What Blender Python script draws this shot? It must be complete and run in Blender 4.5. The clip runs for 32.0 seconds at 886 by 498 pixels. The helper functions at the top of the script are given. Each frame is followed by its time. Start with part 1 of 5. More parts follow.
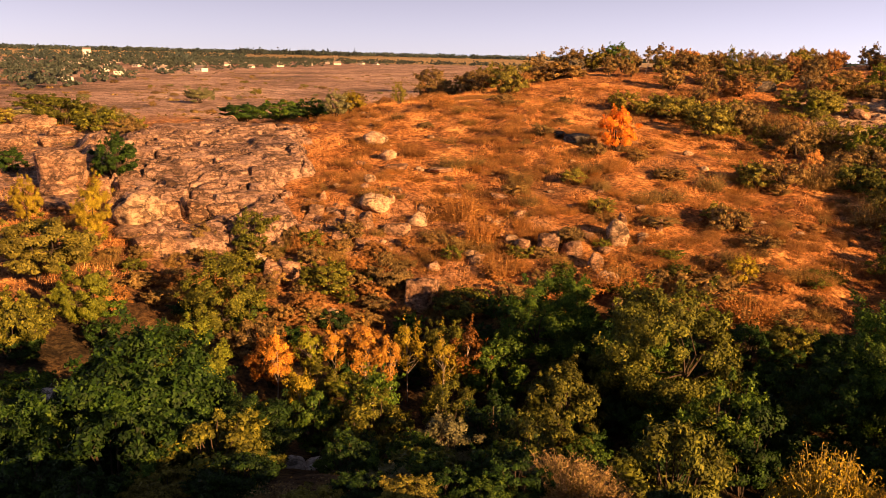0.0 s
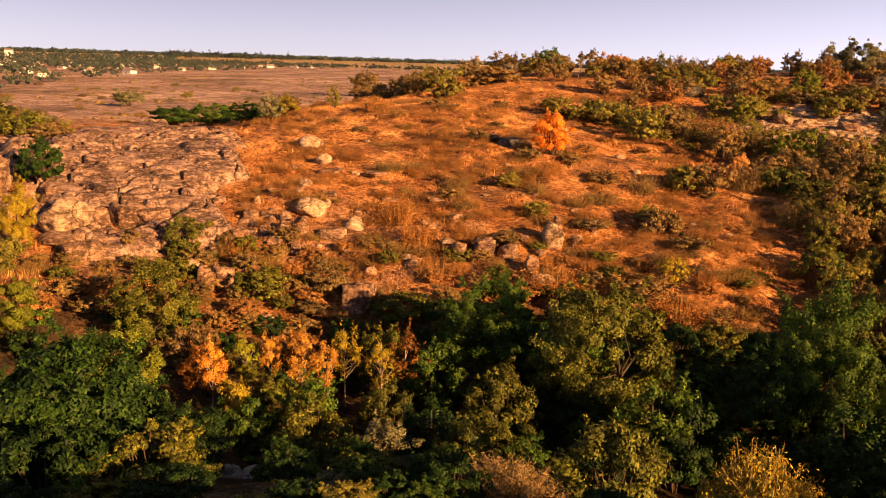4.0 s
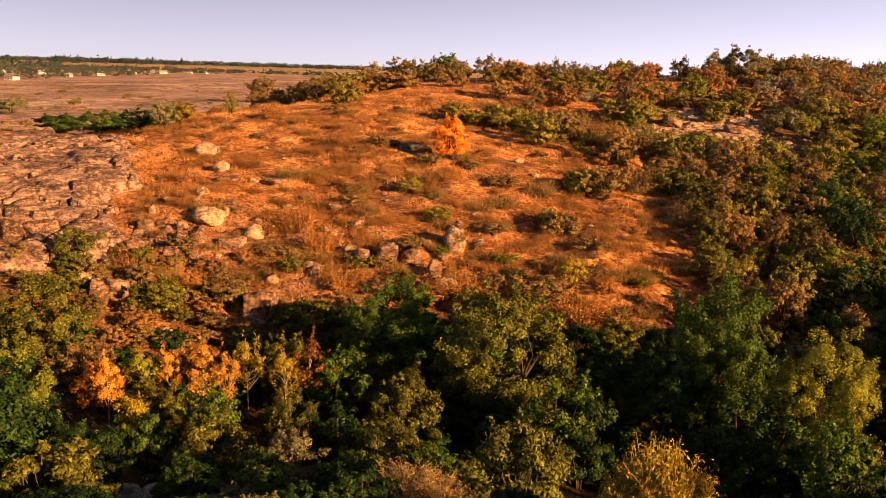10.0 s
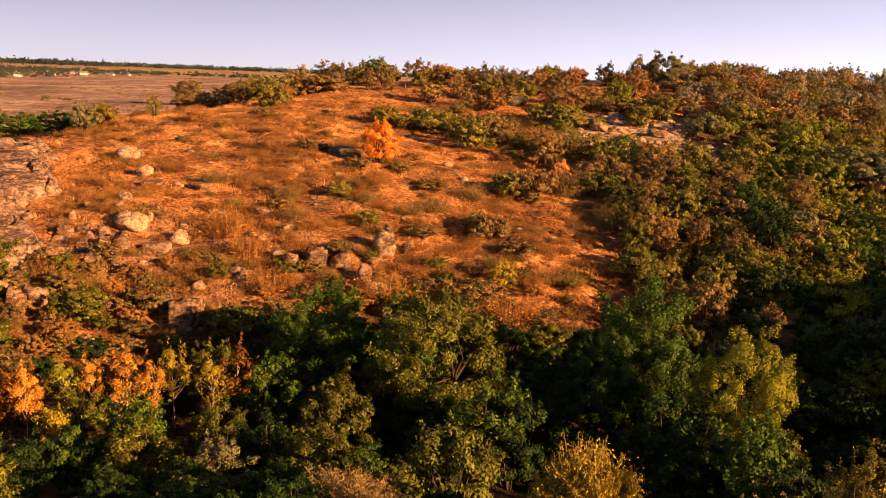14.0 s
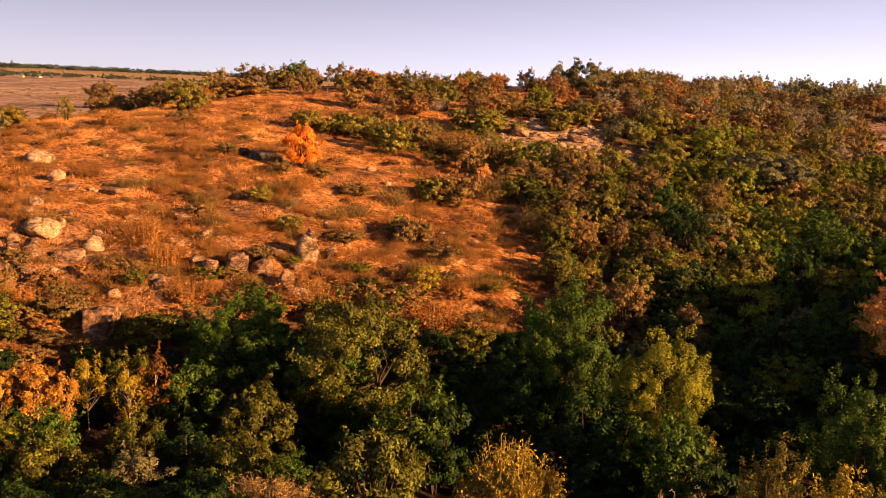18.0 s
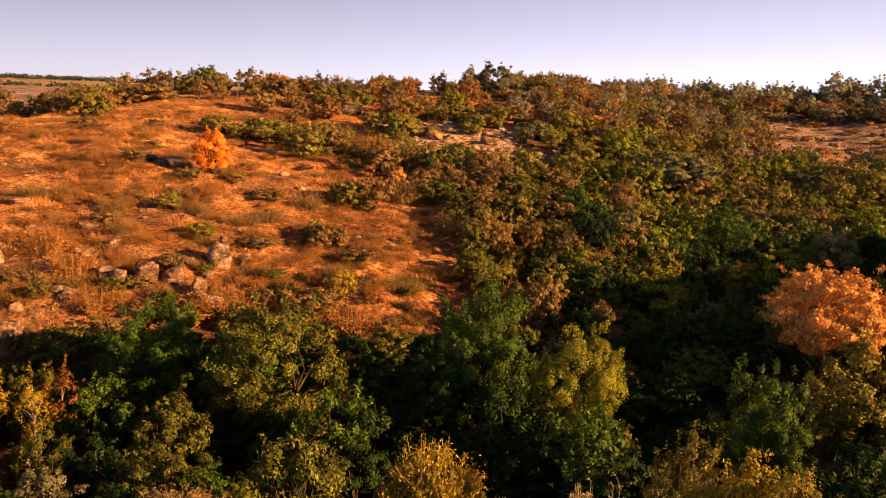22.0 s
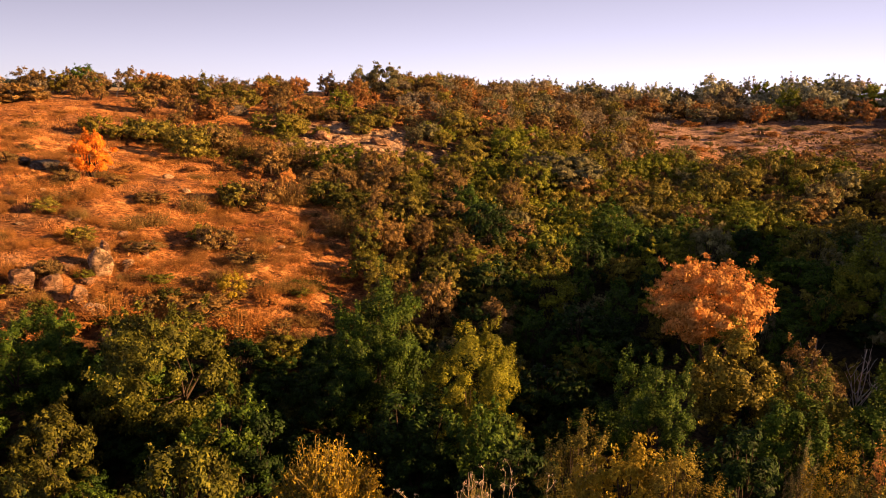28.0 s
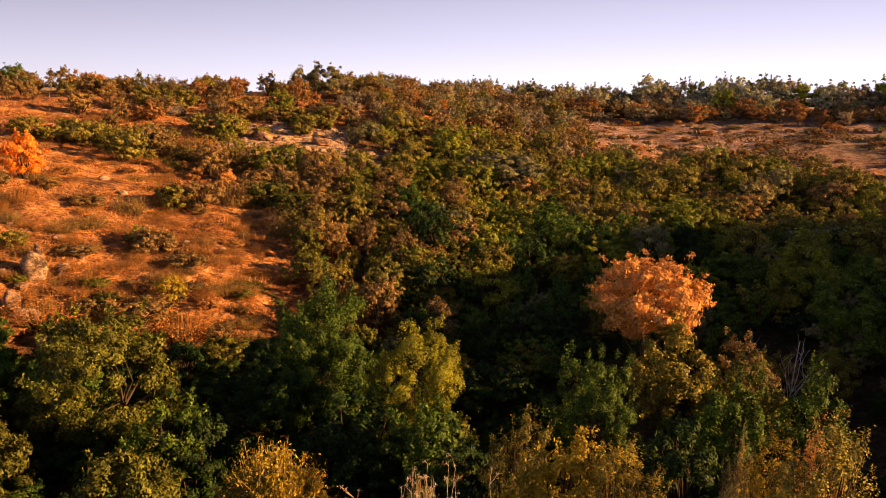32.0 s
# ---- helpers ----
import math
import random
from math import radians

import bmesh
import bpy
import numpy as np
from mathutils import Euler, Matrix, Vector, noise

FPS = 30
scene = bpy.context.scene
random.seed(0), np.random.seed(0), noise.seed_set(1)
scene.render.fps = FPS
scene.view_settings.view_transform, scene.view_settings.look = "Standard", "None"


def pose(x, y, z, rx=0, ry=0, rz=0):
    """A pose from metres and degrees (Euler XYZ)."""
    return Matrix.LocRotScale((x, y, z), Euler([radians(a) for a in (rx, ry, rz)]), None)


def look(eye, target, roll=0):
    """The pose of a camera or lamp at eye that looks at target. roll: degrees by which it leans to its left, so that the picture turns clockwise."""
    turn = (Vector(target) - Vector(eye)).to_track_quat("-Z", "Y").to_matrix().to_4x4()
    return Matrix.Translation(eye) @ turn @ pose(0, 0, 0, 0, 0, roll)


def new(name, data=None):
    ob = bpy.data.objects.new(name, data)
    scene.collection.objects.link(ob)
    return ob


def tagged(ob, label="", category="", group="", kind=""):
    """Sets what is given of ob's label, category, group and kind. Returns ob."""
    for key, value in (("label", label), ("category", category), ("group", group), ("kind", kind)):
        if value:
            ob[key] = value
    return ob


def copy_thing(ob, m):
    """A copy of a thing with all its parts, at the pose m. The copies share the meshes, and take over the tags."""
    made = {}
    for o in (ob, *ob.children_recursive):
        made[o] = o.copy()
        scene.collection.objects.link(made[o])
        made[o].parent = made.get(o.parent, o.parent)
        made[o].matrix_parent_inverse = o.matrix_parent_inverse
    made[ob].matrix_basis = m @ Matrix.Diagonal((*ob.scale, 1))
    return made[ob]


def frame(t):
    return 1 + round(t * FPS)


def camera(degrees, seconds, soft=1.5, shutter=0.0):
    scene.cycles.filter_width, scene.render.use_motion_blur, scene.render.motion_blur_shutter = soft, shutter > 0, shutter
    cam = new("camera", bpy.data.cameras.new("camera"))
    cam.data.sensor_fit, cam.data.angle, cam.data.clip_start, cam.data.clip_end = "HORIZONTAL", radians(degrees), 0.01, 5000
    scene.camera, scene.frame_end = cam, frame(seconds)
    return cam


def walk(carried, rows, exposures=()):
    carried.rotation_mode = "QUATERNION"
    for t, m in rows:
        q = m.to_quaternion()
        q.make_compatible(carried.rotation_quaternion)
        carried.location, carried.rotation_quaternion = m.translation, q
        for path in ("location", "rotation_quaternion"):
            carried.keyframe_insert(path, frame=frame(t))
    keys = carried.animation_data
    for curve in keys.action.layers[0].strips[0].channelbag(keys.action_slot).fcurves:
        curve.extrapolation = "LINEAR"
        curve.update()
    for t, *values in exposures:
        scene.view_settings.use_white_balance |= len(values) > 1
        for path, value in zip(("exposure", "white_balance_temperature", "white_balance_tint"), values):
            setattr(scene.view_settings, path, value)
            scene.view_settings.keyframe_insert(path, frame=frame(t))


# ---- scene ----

# ---- camera: stands on the near rim of the ravine and pans to the right ----
EYE = Vector((0.0, 0.0, 20.0))
cam = camera(53.3, 32.0, soft=0.8)
# seconds, heading (degrees clockwise from +y), tilt, lean, sway of the eye in metres
PAN = (
    (0, -18.51, -12.49, 1.36, 0.00, 0.00, 0.00), (0.5, -17.79, -12.45, 1.48, -0.00, 0.00, 0.00), (1, -17.29, -12.40, 1.55, -0.00, 0.00, 0.00),
    (1.5, -16.87, -12.36, 1.57, -0.01, 0.00, 0.00), (2, -16.58, -12.32, 1.60, -0.01, 0.00, 0.00), (2.5, -16.10, -12.28, 1.65, -0.01, 0.00, 0.00),
    (3, -15.56, -12.23, 1.66, -0.01, 0.00, 0.00), (3.5, -14.88, -12.18, 1.72, -0.02, 0.00, 0.00), (5.5, -13.05, -12.00, 1.55, -0.03, 0.00, 0.00),
    (6, -12.59, -11.96, 1.48, -0.03, 0.00, 0.00), (6.5, -11.92, -11.92, 1.46, -0.03, 0.00, 0.00), (7, -11.35, -11.89, 1.37, -0.03, 0.00, 0.00),
    (7.5, -10.87, -11.85, 1.41, -0.03, 0.00, 0.00), (8, -10.48, -11.81, 1.42, -0.02, 0.00, 0.00), (8.5, -9.79, -11.76, 1.49, -0.02, 0.01, 0.00),
    (9, -9.06, -11.69, 1.60, -0.02, 0.01, 0.01), (9.5, -8.33, -11.64, 1.68, -0.01, 0.01, 0.01), (10, -7.88, -11.60, 1.73, -0.01, 0.01, 0.01),
    (10.5, -7.42, -11.55, 1.76, 0.00, 0.01, 0.01), (11, -6.94, -11.53, 1.81, 0.01, 0.01, 0.02), (11.5, -6.38, -11.47, 1.84, 0.02, 0.01, 0.02),
    (12, -5.83, -11.44, 1.86, 0.02, 0.01, 0.02), (12.5, -5.22, -11.37, 1.95, 0.03, 0.01, 0.02), (13, -4.73, -11.33, 1.98, 0.04, 0.01, 0.03),
    (13.5, -4.12, -11.27, 2.05, 0.05, 0.01, 0.03), (14, -3.32, -11.22, 2.16, 0.06, 0.01, 0.03), (14.5, -2.37, -11.14, 2.27, 0.07, 0.01, 0.03),
    (15, -1.60, -11.09, 2.36, 0.07, 0.02, 0.02), (15.5, -0.87, -11.02, 2.46, 0.08, 0.02, 0.02), (17.5, 1.16, -10.76, 2.67, 0.10, 0.03, -0.00),
    (18, 1.67, -10.69, 2.65, 0.11, 0.04, -0.01), (18.5, 2.41, -10.61, 2.70, 0.11, 0.04, -0.02), (19, 3.06, -10.55, 2.71, 0.12, 0.05, -0.03),
    (19.5, 3.70, -10.49, 2.60, 0.12, 0.05, -0.05), (20, 4.39, -10.43, 2.36, 0.13, 0.06, -0.06), (20.5, 5.21, -10.36, 2.27, 0.13, 0.07, -0.07),
    (21, 5.77, -10.29, 2.26, 0.14, 0.07, -0.08), (21.5, 6.50, -10.23, 2.23, 0.14, 0.08, -0.10), (22, 7.15, -10.18, 2.31, 0.15, 0.08, -0.11),
    (22.5, 7.60, -10.12, 2.35, 0.15, 0.08, -0.12), (23, 8.06, -10.07, 2.28, 0.15, 0.09, -0.13), (23.5, 8.79, -10.02, 2.16, 0.16, 0.09, -0.14),
    (24, 9.45, -9.96, 2.33, 0.16, 0.09, -0.15), (24.5, 10.14, -9.89, 2.28, 0.17, 0.09, -0.16), (25, 10.81, -9.83, 2.33, 0.17, 0.08, -0.16),
    (25.5, 11.61, -9.79, 2.33, 0.17, 0.08, -0.17), (27.5, 13.90, -9.74, 2.40, 0.18, 0.06, -0.20), (28, 14.23, -9.82, 2.37, 0.18, 0.05, -0.20),
    (28.5, 14.42, -9.85, 2.13, 0.19, 0.04, -0.21), (29, 14.78, -9.88, 1.99, 0.19, 0.04, -0.21), (29.5, 15.10, -9.86, 2.03, 0.19, 0.03, -0.22),
    (30, 15.63, -9.83, 2.02, 0.19, 0.02, -0.22), (30.5, 16.28, -9.80, 2.07, 0.19, 0.02, -0.23), (31, 16.87, -9.76, 2.16, 0.19, 0.01, -0.23),
    (31.5, 17.32, -9.72, 2.16, 0.20, 0.01, -0.23), (32, 17.93, -9.66, 2.32, 0.20, 0.00, -0.24),
)


def aim(heading, tilt, lean, *sway):
    a, e, eye = radians(heading), radians(tilt), EYE + Vector(sway)
    way = Vector((math.sin(a) * math.cos(e), math.cos(a) * math.cos(e), math.sin(e)))
    return look(eye, eye + way * 50, lean)


walk(cam, [(t, aim(*row)) for t, *row in PAN], exposures=((0, 1.48, 6900, 26), (32, 1.48, 6900, 26)))

# ---- light: a low evening sun behind the camera to the right, clear sky ----
SUN_HEADING, SUN_HEIGHT = 117.0, 16.4
world = bpy.data.worlds.new("evening_sky")
scene.world = world
world.use_nodes = True
wn = world.node_tree.nodes
sky = wn.new("ShaderNodeTexSky")
sky.sky_type, sky.sun_disc = "NISHITA", False
sky.sun_elevation, sky.sun_rotation = radians(SUN_HEIGHT), radians(-SUN_HEADING)
sky.altitude, sky.air_density, sky.dust_density, sky.ozone_density = 2500, 0.5, 0.15, 1.0
wn["Background"].inputs["Strength"].default_value = 0.05
# evening haze: the whole sky a little towards lavender
haze = wn.new("ShaderNodeMix")
haze.data_type, haze.blend_type = "RGBA", "MULTIPLY"
haze.inputs[0].default_value, haze.inputs[7].default_value = 1.0, (0.90, 0.86, 0.92, 1)
veil = wn.new("ShaderNodeHueSaturation")
veil.inputs["Saturation"].default_value = 0.42
world.node_tree.links.new(sky.outputs["Color"], veil.inputs["Color"])
world.node_tree.links.new(veil.outputs["Color"], haze.inputs[6])
world.node_tree.links.new(haze.outputs[2], wn["Background"].inputs["Color"])
sun_data = bpy.data.lights.new("sun", "SUN")
sun_data.energy, sun_data.angle, sun_data.color = 5.0, radians(0.6), (1.0, 0.555, 0.205)
sun = new("sun", sun_data)
sd = Vector((math.sin(radians(SUN_HEADING)) * math.cos(radians(SUN_HEIGHT)), math.cos(radians(SUN_HEADING)) * math.cos(radians(SUN_HEIGHT)), math.sin(radians(SUN_HEIGHT))))
sun.matrix_world = look(sd * 300, (0, 0, 0))

# ---- the lie of the land: height below the eye along headings, by distance ----
DIST = np.array((0.5, 5, 14, 24, 36, 46, 58, 70, 85, 105, 135, 180, 300, 600, 1500, 4600))
HEADINGS = np.array((-48.0, -32, -21, -11, 0, 14, 27, 45))
NEAR = (-1.7, -3.6, -7.8, -12.6, -17.4)
PROFILES = np.array((
    NEAR + (-16.0, -13.2, -11.2, -10.4, -10.0, -10.3, -12.0, -14.3, -15.0, -15.0, -13.0),
    NEAR + (-16.8, -14.0, -10.6, -8.9, -9.1, -11.0, -12.5, -14.3, -15.0, -15.0, -13.0),
    NEAR + (-17.0, -13.8, -10.6, -8.0, -5.7, -8.0, -12.0, -14.3, -15.0, -15.0, -13.0),
    NEAR + (-16.4, -12.9, -10.2, -7.4, -4.9, -2.3, -7.5, -14.0, -15.0, -15.0, -13.0),
    NEAR + (-16.5, -13.1, -11.2, -9.1, -6.4, -1.2, -3.2, -12.0, -15.0, -15.0, -13.0),
    NEAR + (-17.0, -14.7, -12.7, -10.6, -7.4, -2.0, -0.2, -8.0, -12.0, -14.0, -13.0),
    NEAR + (-17.2, -15.4, -14.0, -12.3, -10.4, -7.4, -2.6, 1.5, -3.0, -12.0, -13.0),
    NEAR + (-17.2, -15.6, -14.2, -12.4, -10.4, -7.8, -1.2, 4.5, 0.0, -12.0, -13.0),
))


def vnoise(x, y):
    ix, iy = np.floor(x), np.floor(y)
    fx, fy = x - ix, y - iy
    fx, fy = fx * fx * (3 - 2 * fx), fy * fy * (3 - 2 * fy)

    def lattice(i, j):
        s = np.sin(i * 127.1 + j * 311.7) * 43758.5453
        return (s - np.floor(s)) * 2 - 1
    a, b = lattice(ix, iy), lattice(ix + 1, iy)
    c, d = lattice(ix, iy + 1), lattice(ix + 1, iy + 1)
    return (a * (1 - fx) + b * fx) * (1 - fy) + (c * (1 - fx) + d * fx) * fy


def fbm(x, y, size, octaves=4):
    total, amp = 0.0, 1.0
    for k in range(octaves):
        total = total + amp * vnoise(x / size + 17.3 * k, y / size - 9.1 * k)
        size, amp = size / 2.1, amp * 0.5
    return total


def smooth(a, b, v):
    s = np.clip((v - a) / (b - a), 0, 1)
    return s * s * (3 - 2 * s)


def spline_weights(knots, v):
    """Index of the knot before v, and the four Catmull-Rom weights there."""
    i = np.clip(np.searchsorted(knots, v) - 1, 0, len(knots) - 2)
    u = np.clip((v - knots[i]) / (knots[i + 1] - knots[i]), 0, 1)
    w = (-0.5 * u + u ** 2 - 0.5 * u ** 3, 1 - 2.5 * u ** 2 + 1.5 * u ** 3, 0.5 * u + 2 * u ** 2 - 1.5 * u ** 3, -0.5 * u ** 2 + 0.5 * u ** 3)
    return [np.clip(i + k, 0, len(knots) - 1) for k in (-1, 0, 1, 2)], w


LOGD = np.log(DIST)


def land(x, y):
    """Height of the ground at x, y (numbers or arrays)."""
    x, y = np.asarray(x, float), np.asarray(y, float)
    d = np.maximum(np.hypot(x, y), 0.5)
    head = np.degrees(np.arctan2(x, y))
    hi, hw = spline_weights(HEADINGS, np.clip(head, -48, 45))
    di, dw = spline_weights(LOGD, np.clip(np.log(d), LOGD[0], LOGD[-1]))
    z = sum(hw[a] * dw[b] * PROFILES[hi[a], di[b]] for a in range(4) for b in range(4))
    # out of view: behind the camera a narrow spur falls away to let the sun in; to the right the near bank rises
    back = np.where(head > 0, smooth(53, 80, head), smooth(62, 105, -head))
    spur = -1.7 - 10.0 * np.minimum(d / 35, 1)
    bank = -1.7 - 8.0 * smooth(3, 14, d) + 5.5 * smooth(26, 48, d)
    right = smooth(45, 55, head) * smooth(112, 95, head)
    z = z * (1 - back) + (spur * (1 - right) + bank * right) * back
    # unseen ridge added on the right, placed to shade the ravine
    z = z + (14.6 + 2.2 * fbm(x, y, 17.0, 3)) * np.exp(-((head - 59) / 7) ** 2) * smooth(42, 68, d) * smooth(130, 86, d)
    rough = smooth(4, 30, d) * (1 - 0.6 * smooth(150, 400, d))
    z = z + rough * (0.55 * fbm(x, y, 13.0, 4) + 0.20 * fbm(x + 50, y, 2.3, 3))
    return z + EYE.z


# ---- materials ----
def material(name, rough=0.9):
    m = bpy.data.materials.new(name)
    m.use_nodes = True
    n = m.node_tree.nodes
    b = n["Principled BSDF"]
    b.inputs["Roughness"].default_value = rough
    b.inputs["Specular IOR Level"].default_value = 0.2
    return m, n, m.node_tree.links, b


def ramp(n, links, source, stops):
    r = n.new("ShaderNodeValToRGB")
    while len(r.color_ramp.elements) < len(stops):
        r.color_ramp.elements.new(0.5)
    for e, (p, c) in zip(r.color_ramp.elements, stops):
        e.position, e.color = p, (*c, 1)
    links.new(source, r.inputs["Fac"])
    return r.outputs["Color"]


def tex(n, links, size, detail=4.0, rough=0.55, stretch=None):
    """Noise of that size in metres, in world space."""
    g = n.new("ShaderNodeNewGeometry")
    t = n.new("ShaderNodeTexNoise")
    t.inputs["Scale"].default_value, t.inputs["Detail"].default_value, t.inputs["Roughness"].default_value = 1 / size, detail, rough
    if stretch:
        k = n.new("ShaderNodeVectorMath")
        k.operation = "MULTIPLY"
        k.inputs[1].default_value = stretch
        links.new(g.outputs["Position"], k.inputs[0])
        links.new(k.outputs[0], t.inputs["Vector"])
    else:
        links.new(g.outputs["Position"], t.inputs["Vector"])
    # spread the noise over the whole range
    k = n.new("ShaderNodeMapRange")
    k.inputs["From Min"].default_value, k.inputs["From Max"].default_value = 0.22, 0.78
    links.new(t.outputs["Fac"], k.inputs["Value"])
    return k.outputs["Result"]


def mixed(n, links, fac, a, b, kind="MIX"):
    m = n.new("ShaderNodeMix")
    m.data_type, m.blend_type = "RGBA", kind
    for socket, v in ((m.inputs[0], fac), (m.inputs[6], a), (m.inputs[7], b)):
        if isinstance(v, (int, float)):
            socket.default_value = v
        elif isinstance(v, tuple):
            socket.default_value = (*v, 1)
        else:
            links.new(v, socket)
    return m.outputs[2]


def math_node(n, links, op, a, b=0.0):
    m = n.new("ShaderNodeMath")
    m.operation = op
    for socket, v in zip(m.inputs, (a, b)):
        if isinstance(v, (int, float)):
            socket.default_value = v
        else:
            links.new(v, socket)
    return m.outputs[0]


def bumped(n, links, b, height, strength, distance):
    k = n.new("ShaderNodeBump")
    k.inputs["Strength"].default_value, k.inputs["Distance"].default_value = strength, distance
    links.new(height, k.inputs["Height"])
    links.new(k.outputs["Normal"], b.inputs["Normal"])


def attr(n, name):
    a = n.new("ShaderNodeAttribute")
    a.attribute_name = name
    return a.outputs["Fac"]


def leaf_material(name, dark, mid, light, clear=0.10):
    """Leaves: each leaf its own tone between three, each plant a little apart, some light coming through."""
    m, n, links, b = material(name, 0.65)
    g, o = n.new("ShaderNodeNewGeometry"), n.new("ShaderNodeObjectInfo")
    c = ramp(n, links, g.outputs["Random Per Island"], ((0.0, tuple(0.45 * v + 0.45 * u for v, u in zip(dark, mid))), (0.5, mid), (1.0, tuple(0.55 * v + 0.5 * u for v, u in zip(light, mid)))))
    shade = ramp(n, links, o.outputs["Random"], ((0.0, (0.72, 0.70, 0.72)), (0.5, (1, 1, 1)), (1.0, (1.25, 1.12, 0.95))))
    c = mixed(n, links, 1.0, c, shade, "MULTIPLY")
    spots = ramp(n, links, tex(n, links, 0.9, 2), ((0.35, (0.75, 0.72, 0.7)), (0.65, (1.15, 1.12, 1.05))))
    c = mixed(n, links, 1.0, c, spots, "MULTIPLY")
    links.new(c, b.inputs["Base Color"])
    t, s = n.new("ShaderNodeBsdfTranslucent"), n.new("ShaderNodeMixShader")
    links.new(c, t.inputs["Color"])
    s.inputs[0].default_value = clear
    links.new(b.outputs[0], s.inputs[1])
    links.new(t.outputs[0], s.inputs[2])
    links.new(s.outputs[0], n["Material Output"].inputs["Surface"])
    return m


LEAVES = {
    "green": leaf_material("leaf_green", (0.008, 0.028, 0.003), (0.046, 0.110, 0.010), (0.19, 0.29, 0.030)),
    # dark green deepened to put the shade of the ravine's gaps into the leaves
    "dark": leaf_material("leaf_dark_green_shaded", (0.002, 0.010, 0.002), (0.014, 0.047, 0.006), (0.066, 0.138, 0.016)),
    "olive": leaf_material("leaf_olive", (0.024, 0.030, 0.005), (0.185, 0.180, 0.028), (0.43, 0.395, 0.065)),
    "brown": leaf_material("leaf_brown", (0.065, 0.048, 0.016), (0.20, 0.142, 0.048), (0.40, 0.29, 0.11)),
    "rust": leaf_material("leaf_rust", (0.130, 0.050, 0.010), (0.240, 0.110, 0.019), (0.380, 0.190, 0.036)),
    "orange": leaf_material("leaf_orange", (0.36, 0.170, 0.042), (0.62, 0.335, 0.095), (0.82, 0.50, 0.17)),
    "gold": leaf_material("leaf_gold", (0.14, 0.118, 0.008), (0.35, 0.285, 0.020), (0.54, 0.435, 0.042)),
    "lime": leaf_material("leaf_yellow_green", (0.046, 0.08, 0.006), (0.165, 0.210, 0.016), (0.34, 0.37, 0.034)),
    "grey": leaf_material("leaf_grey_green", (0.07, 0.082, 0.038), (0.18, 0.192, 0.088), (0.34, 0.335, 0.155)),
    "tawny": leaf_material("leaf_tawny", (0.17, 0.082, 0.024), (0.32, 0.165, 0.048), (0.46, 0.26, 0.09)),
    "flame": leaf_material("leaf_flame", (0.46, 0.150, 0.013), (0.76, 0.290, 0.028), (0.86, 0.43, 0.068)),
    "straw": leaf_material("leaf_straw", (0.13, 0.090, 0.036), (0.27, 0.190, 0.080), (0.44, 0.33, 0.16)),
    # wood beyond the field: leaf tone paled to carry the haze
    "mist": leaf_material("leaf_hazed_grey_green", (0.15, 0.17, 0.11), (0.29, 0.32, 0.21), (0.45, 0.47, 0.32)),
    "moss": leaf_material("leaf_moss_green", (0.011, 0.018, 0.002), (0.085, 0.104, 0.012), (0.27, 0.285, 0.036)),
    "amber": leaf_material("leaf_amber", (0.30, 0.145, 0.016), (0.60, 0.320, 0.044), (0.82, 0.50, 0.09)),
    # dry growth, paled further in colour for the haze over wood and crest
    "pale": leaf_material("leaf_pale_dry_hazed", (0.10, 0.092, 0.060), (0.25, 0.225, 0.148), (0.42, 0.38, 0.26)),
    # far woods: the blue-grey of distance haze is put into the leaf colour
    "far": leaf_material("leaf_far_woods_hazed", (0.020, 0.036, 0.036), (0.050, 0.080, 0.080), (0.105, 0.140, 0.130), 0.1),
}


def bark_material(name, a, b_):
    m, n, links, b = material(name, 0.95)
    f = tex(n, links, 0.12, 5, 0.6, (1, 1, 0.25))
    links.new(ramp(n, links, f, ((0.3, a), (0.7, b_))), b.inputs["Base Color"])
    bumped(n, links, b, f, 0.6, 0.02)
    return m


BARK = bark_material("bark_brown", (0.030, 0.022, 0.016), (0.095, 0.070, 0.050))
BARK_DEAD = bark_material("bark_dead_grey", (0.30, 0.27, 0.24), (0.58, 0.54, 0.48))
BARK_GOLD = bark_material("bark_golden_shoots", (0.15, 0.115, 0.032), (0.32, 0.255, 0.08))
BARK_PALE = bark_material("bark_pale_grey", (0.20, 0.17, 0.14), (0.46, 0.40, 0.33))


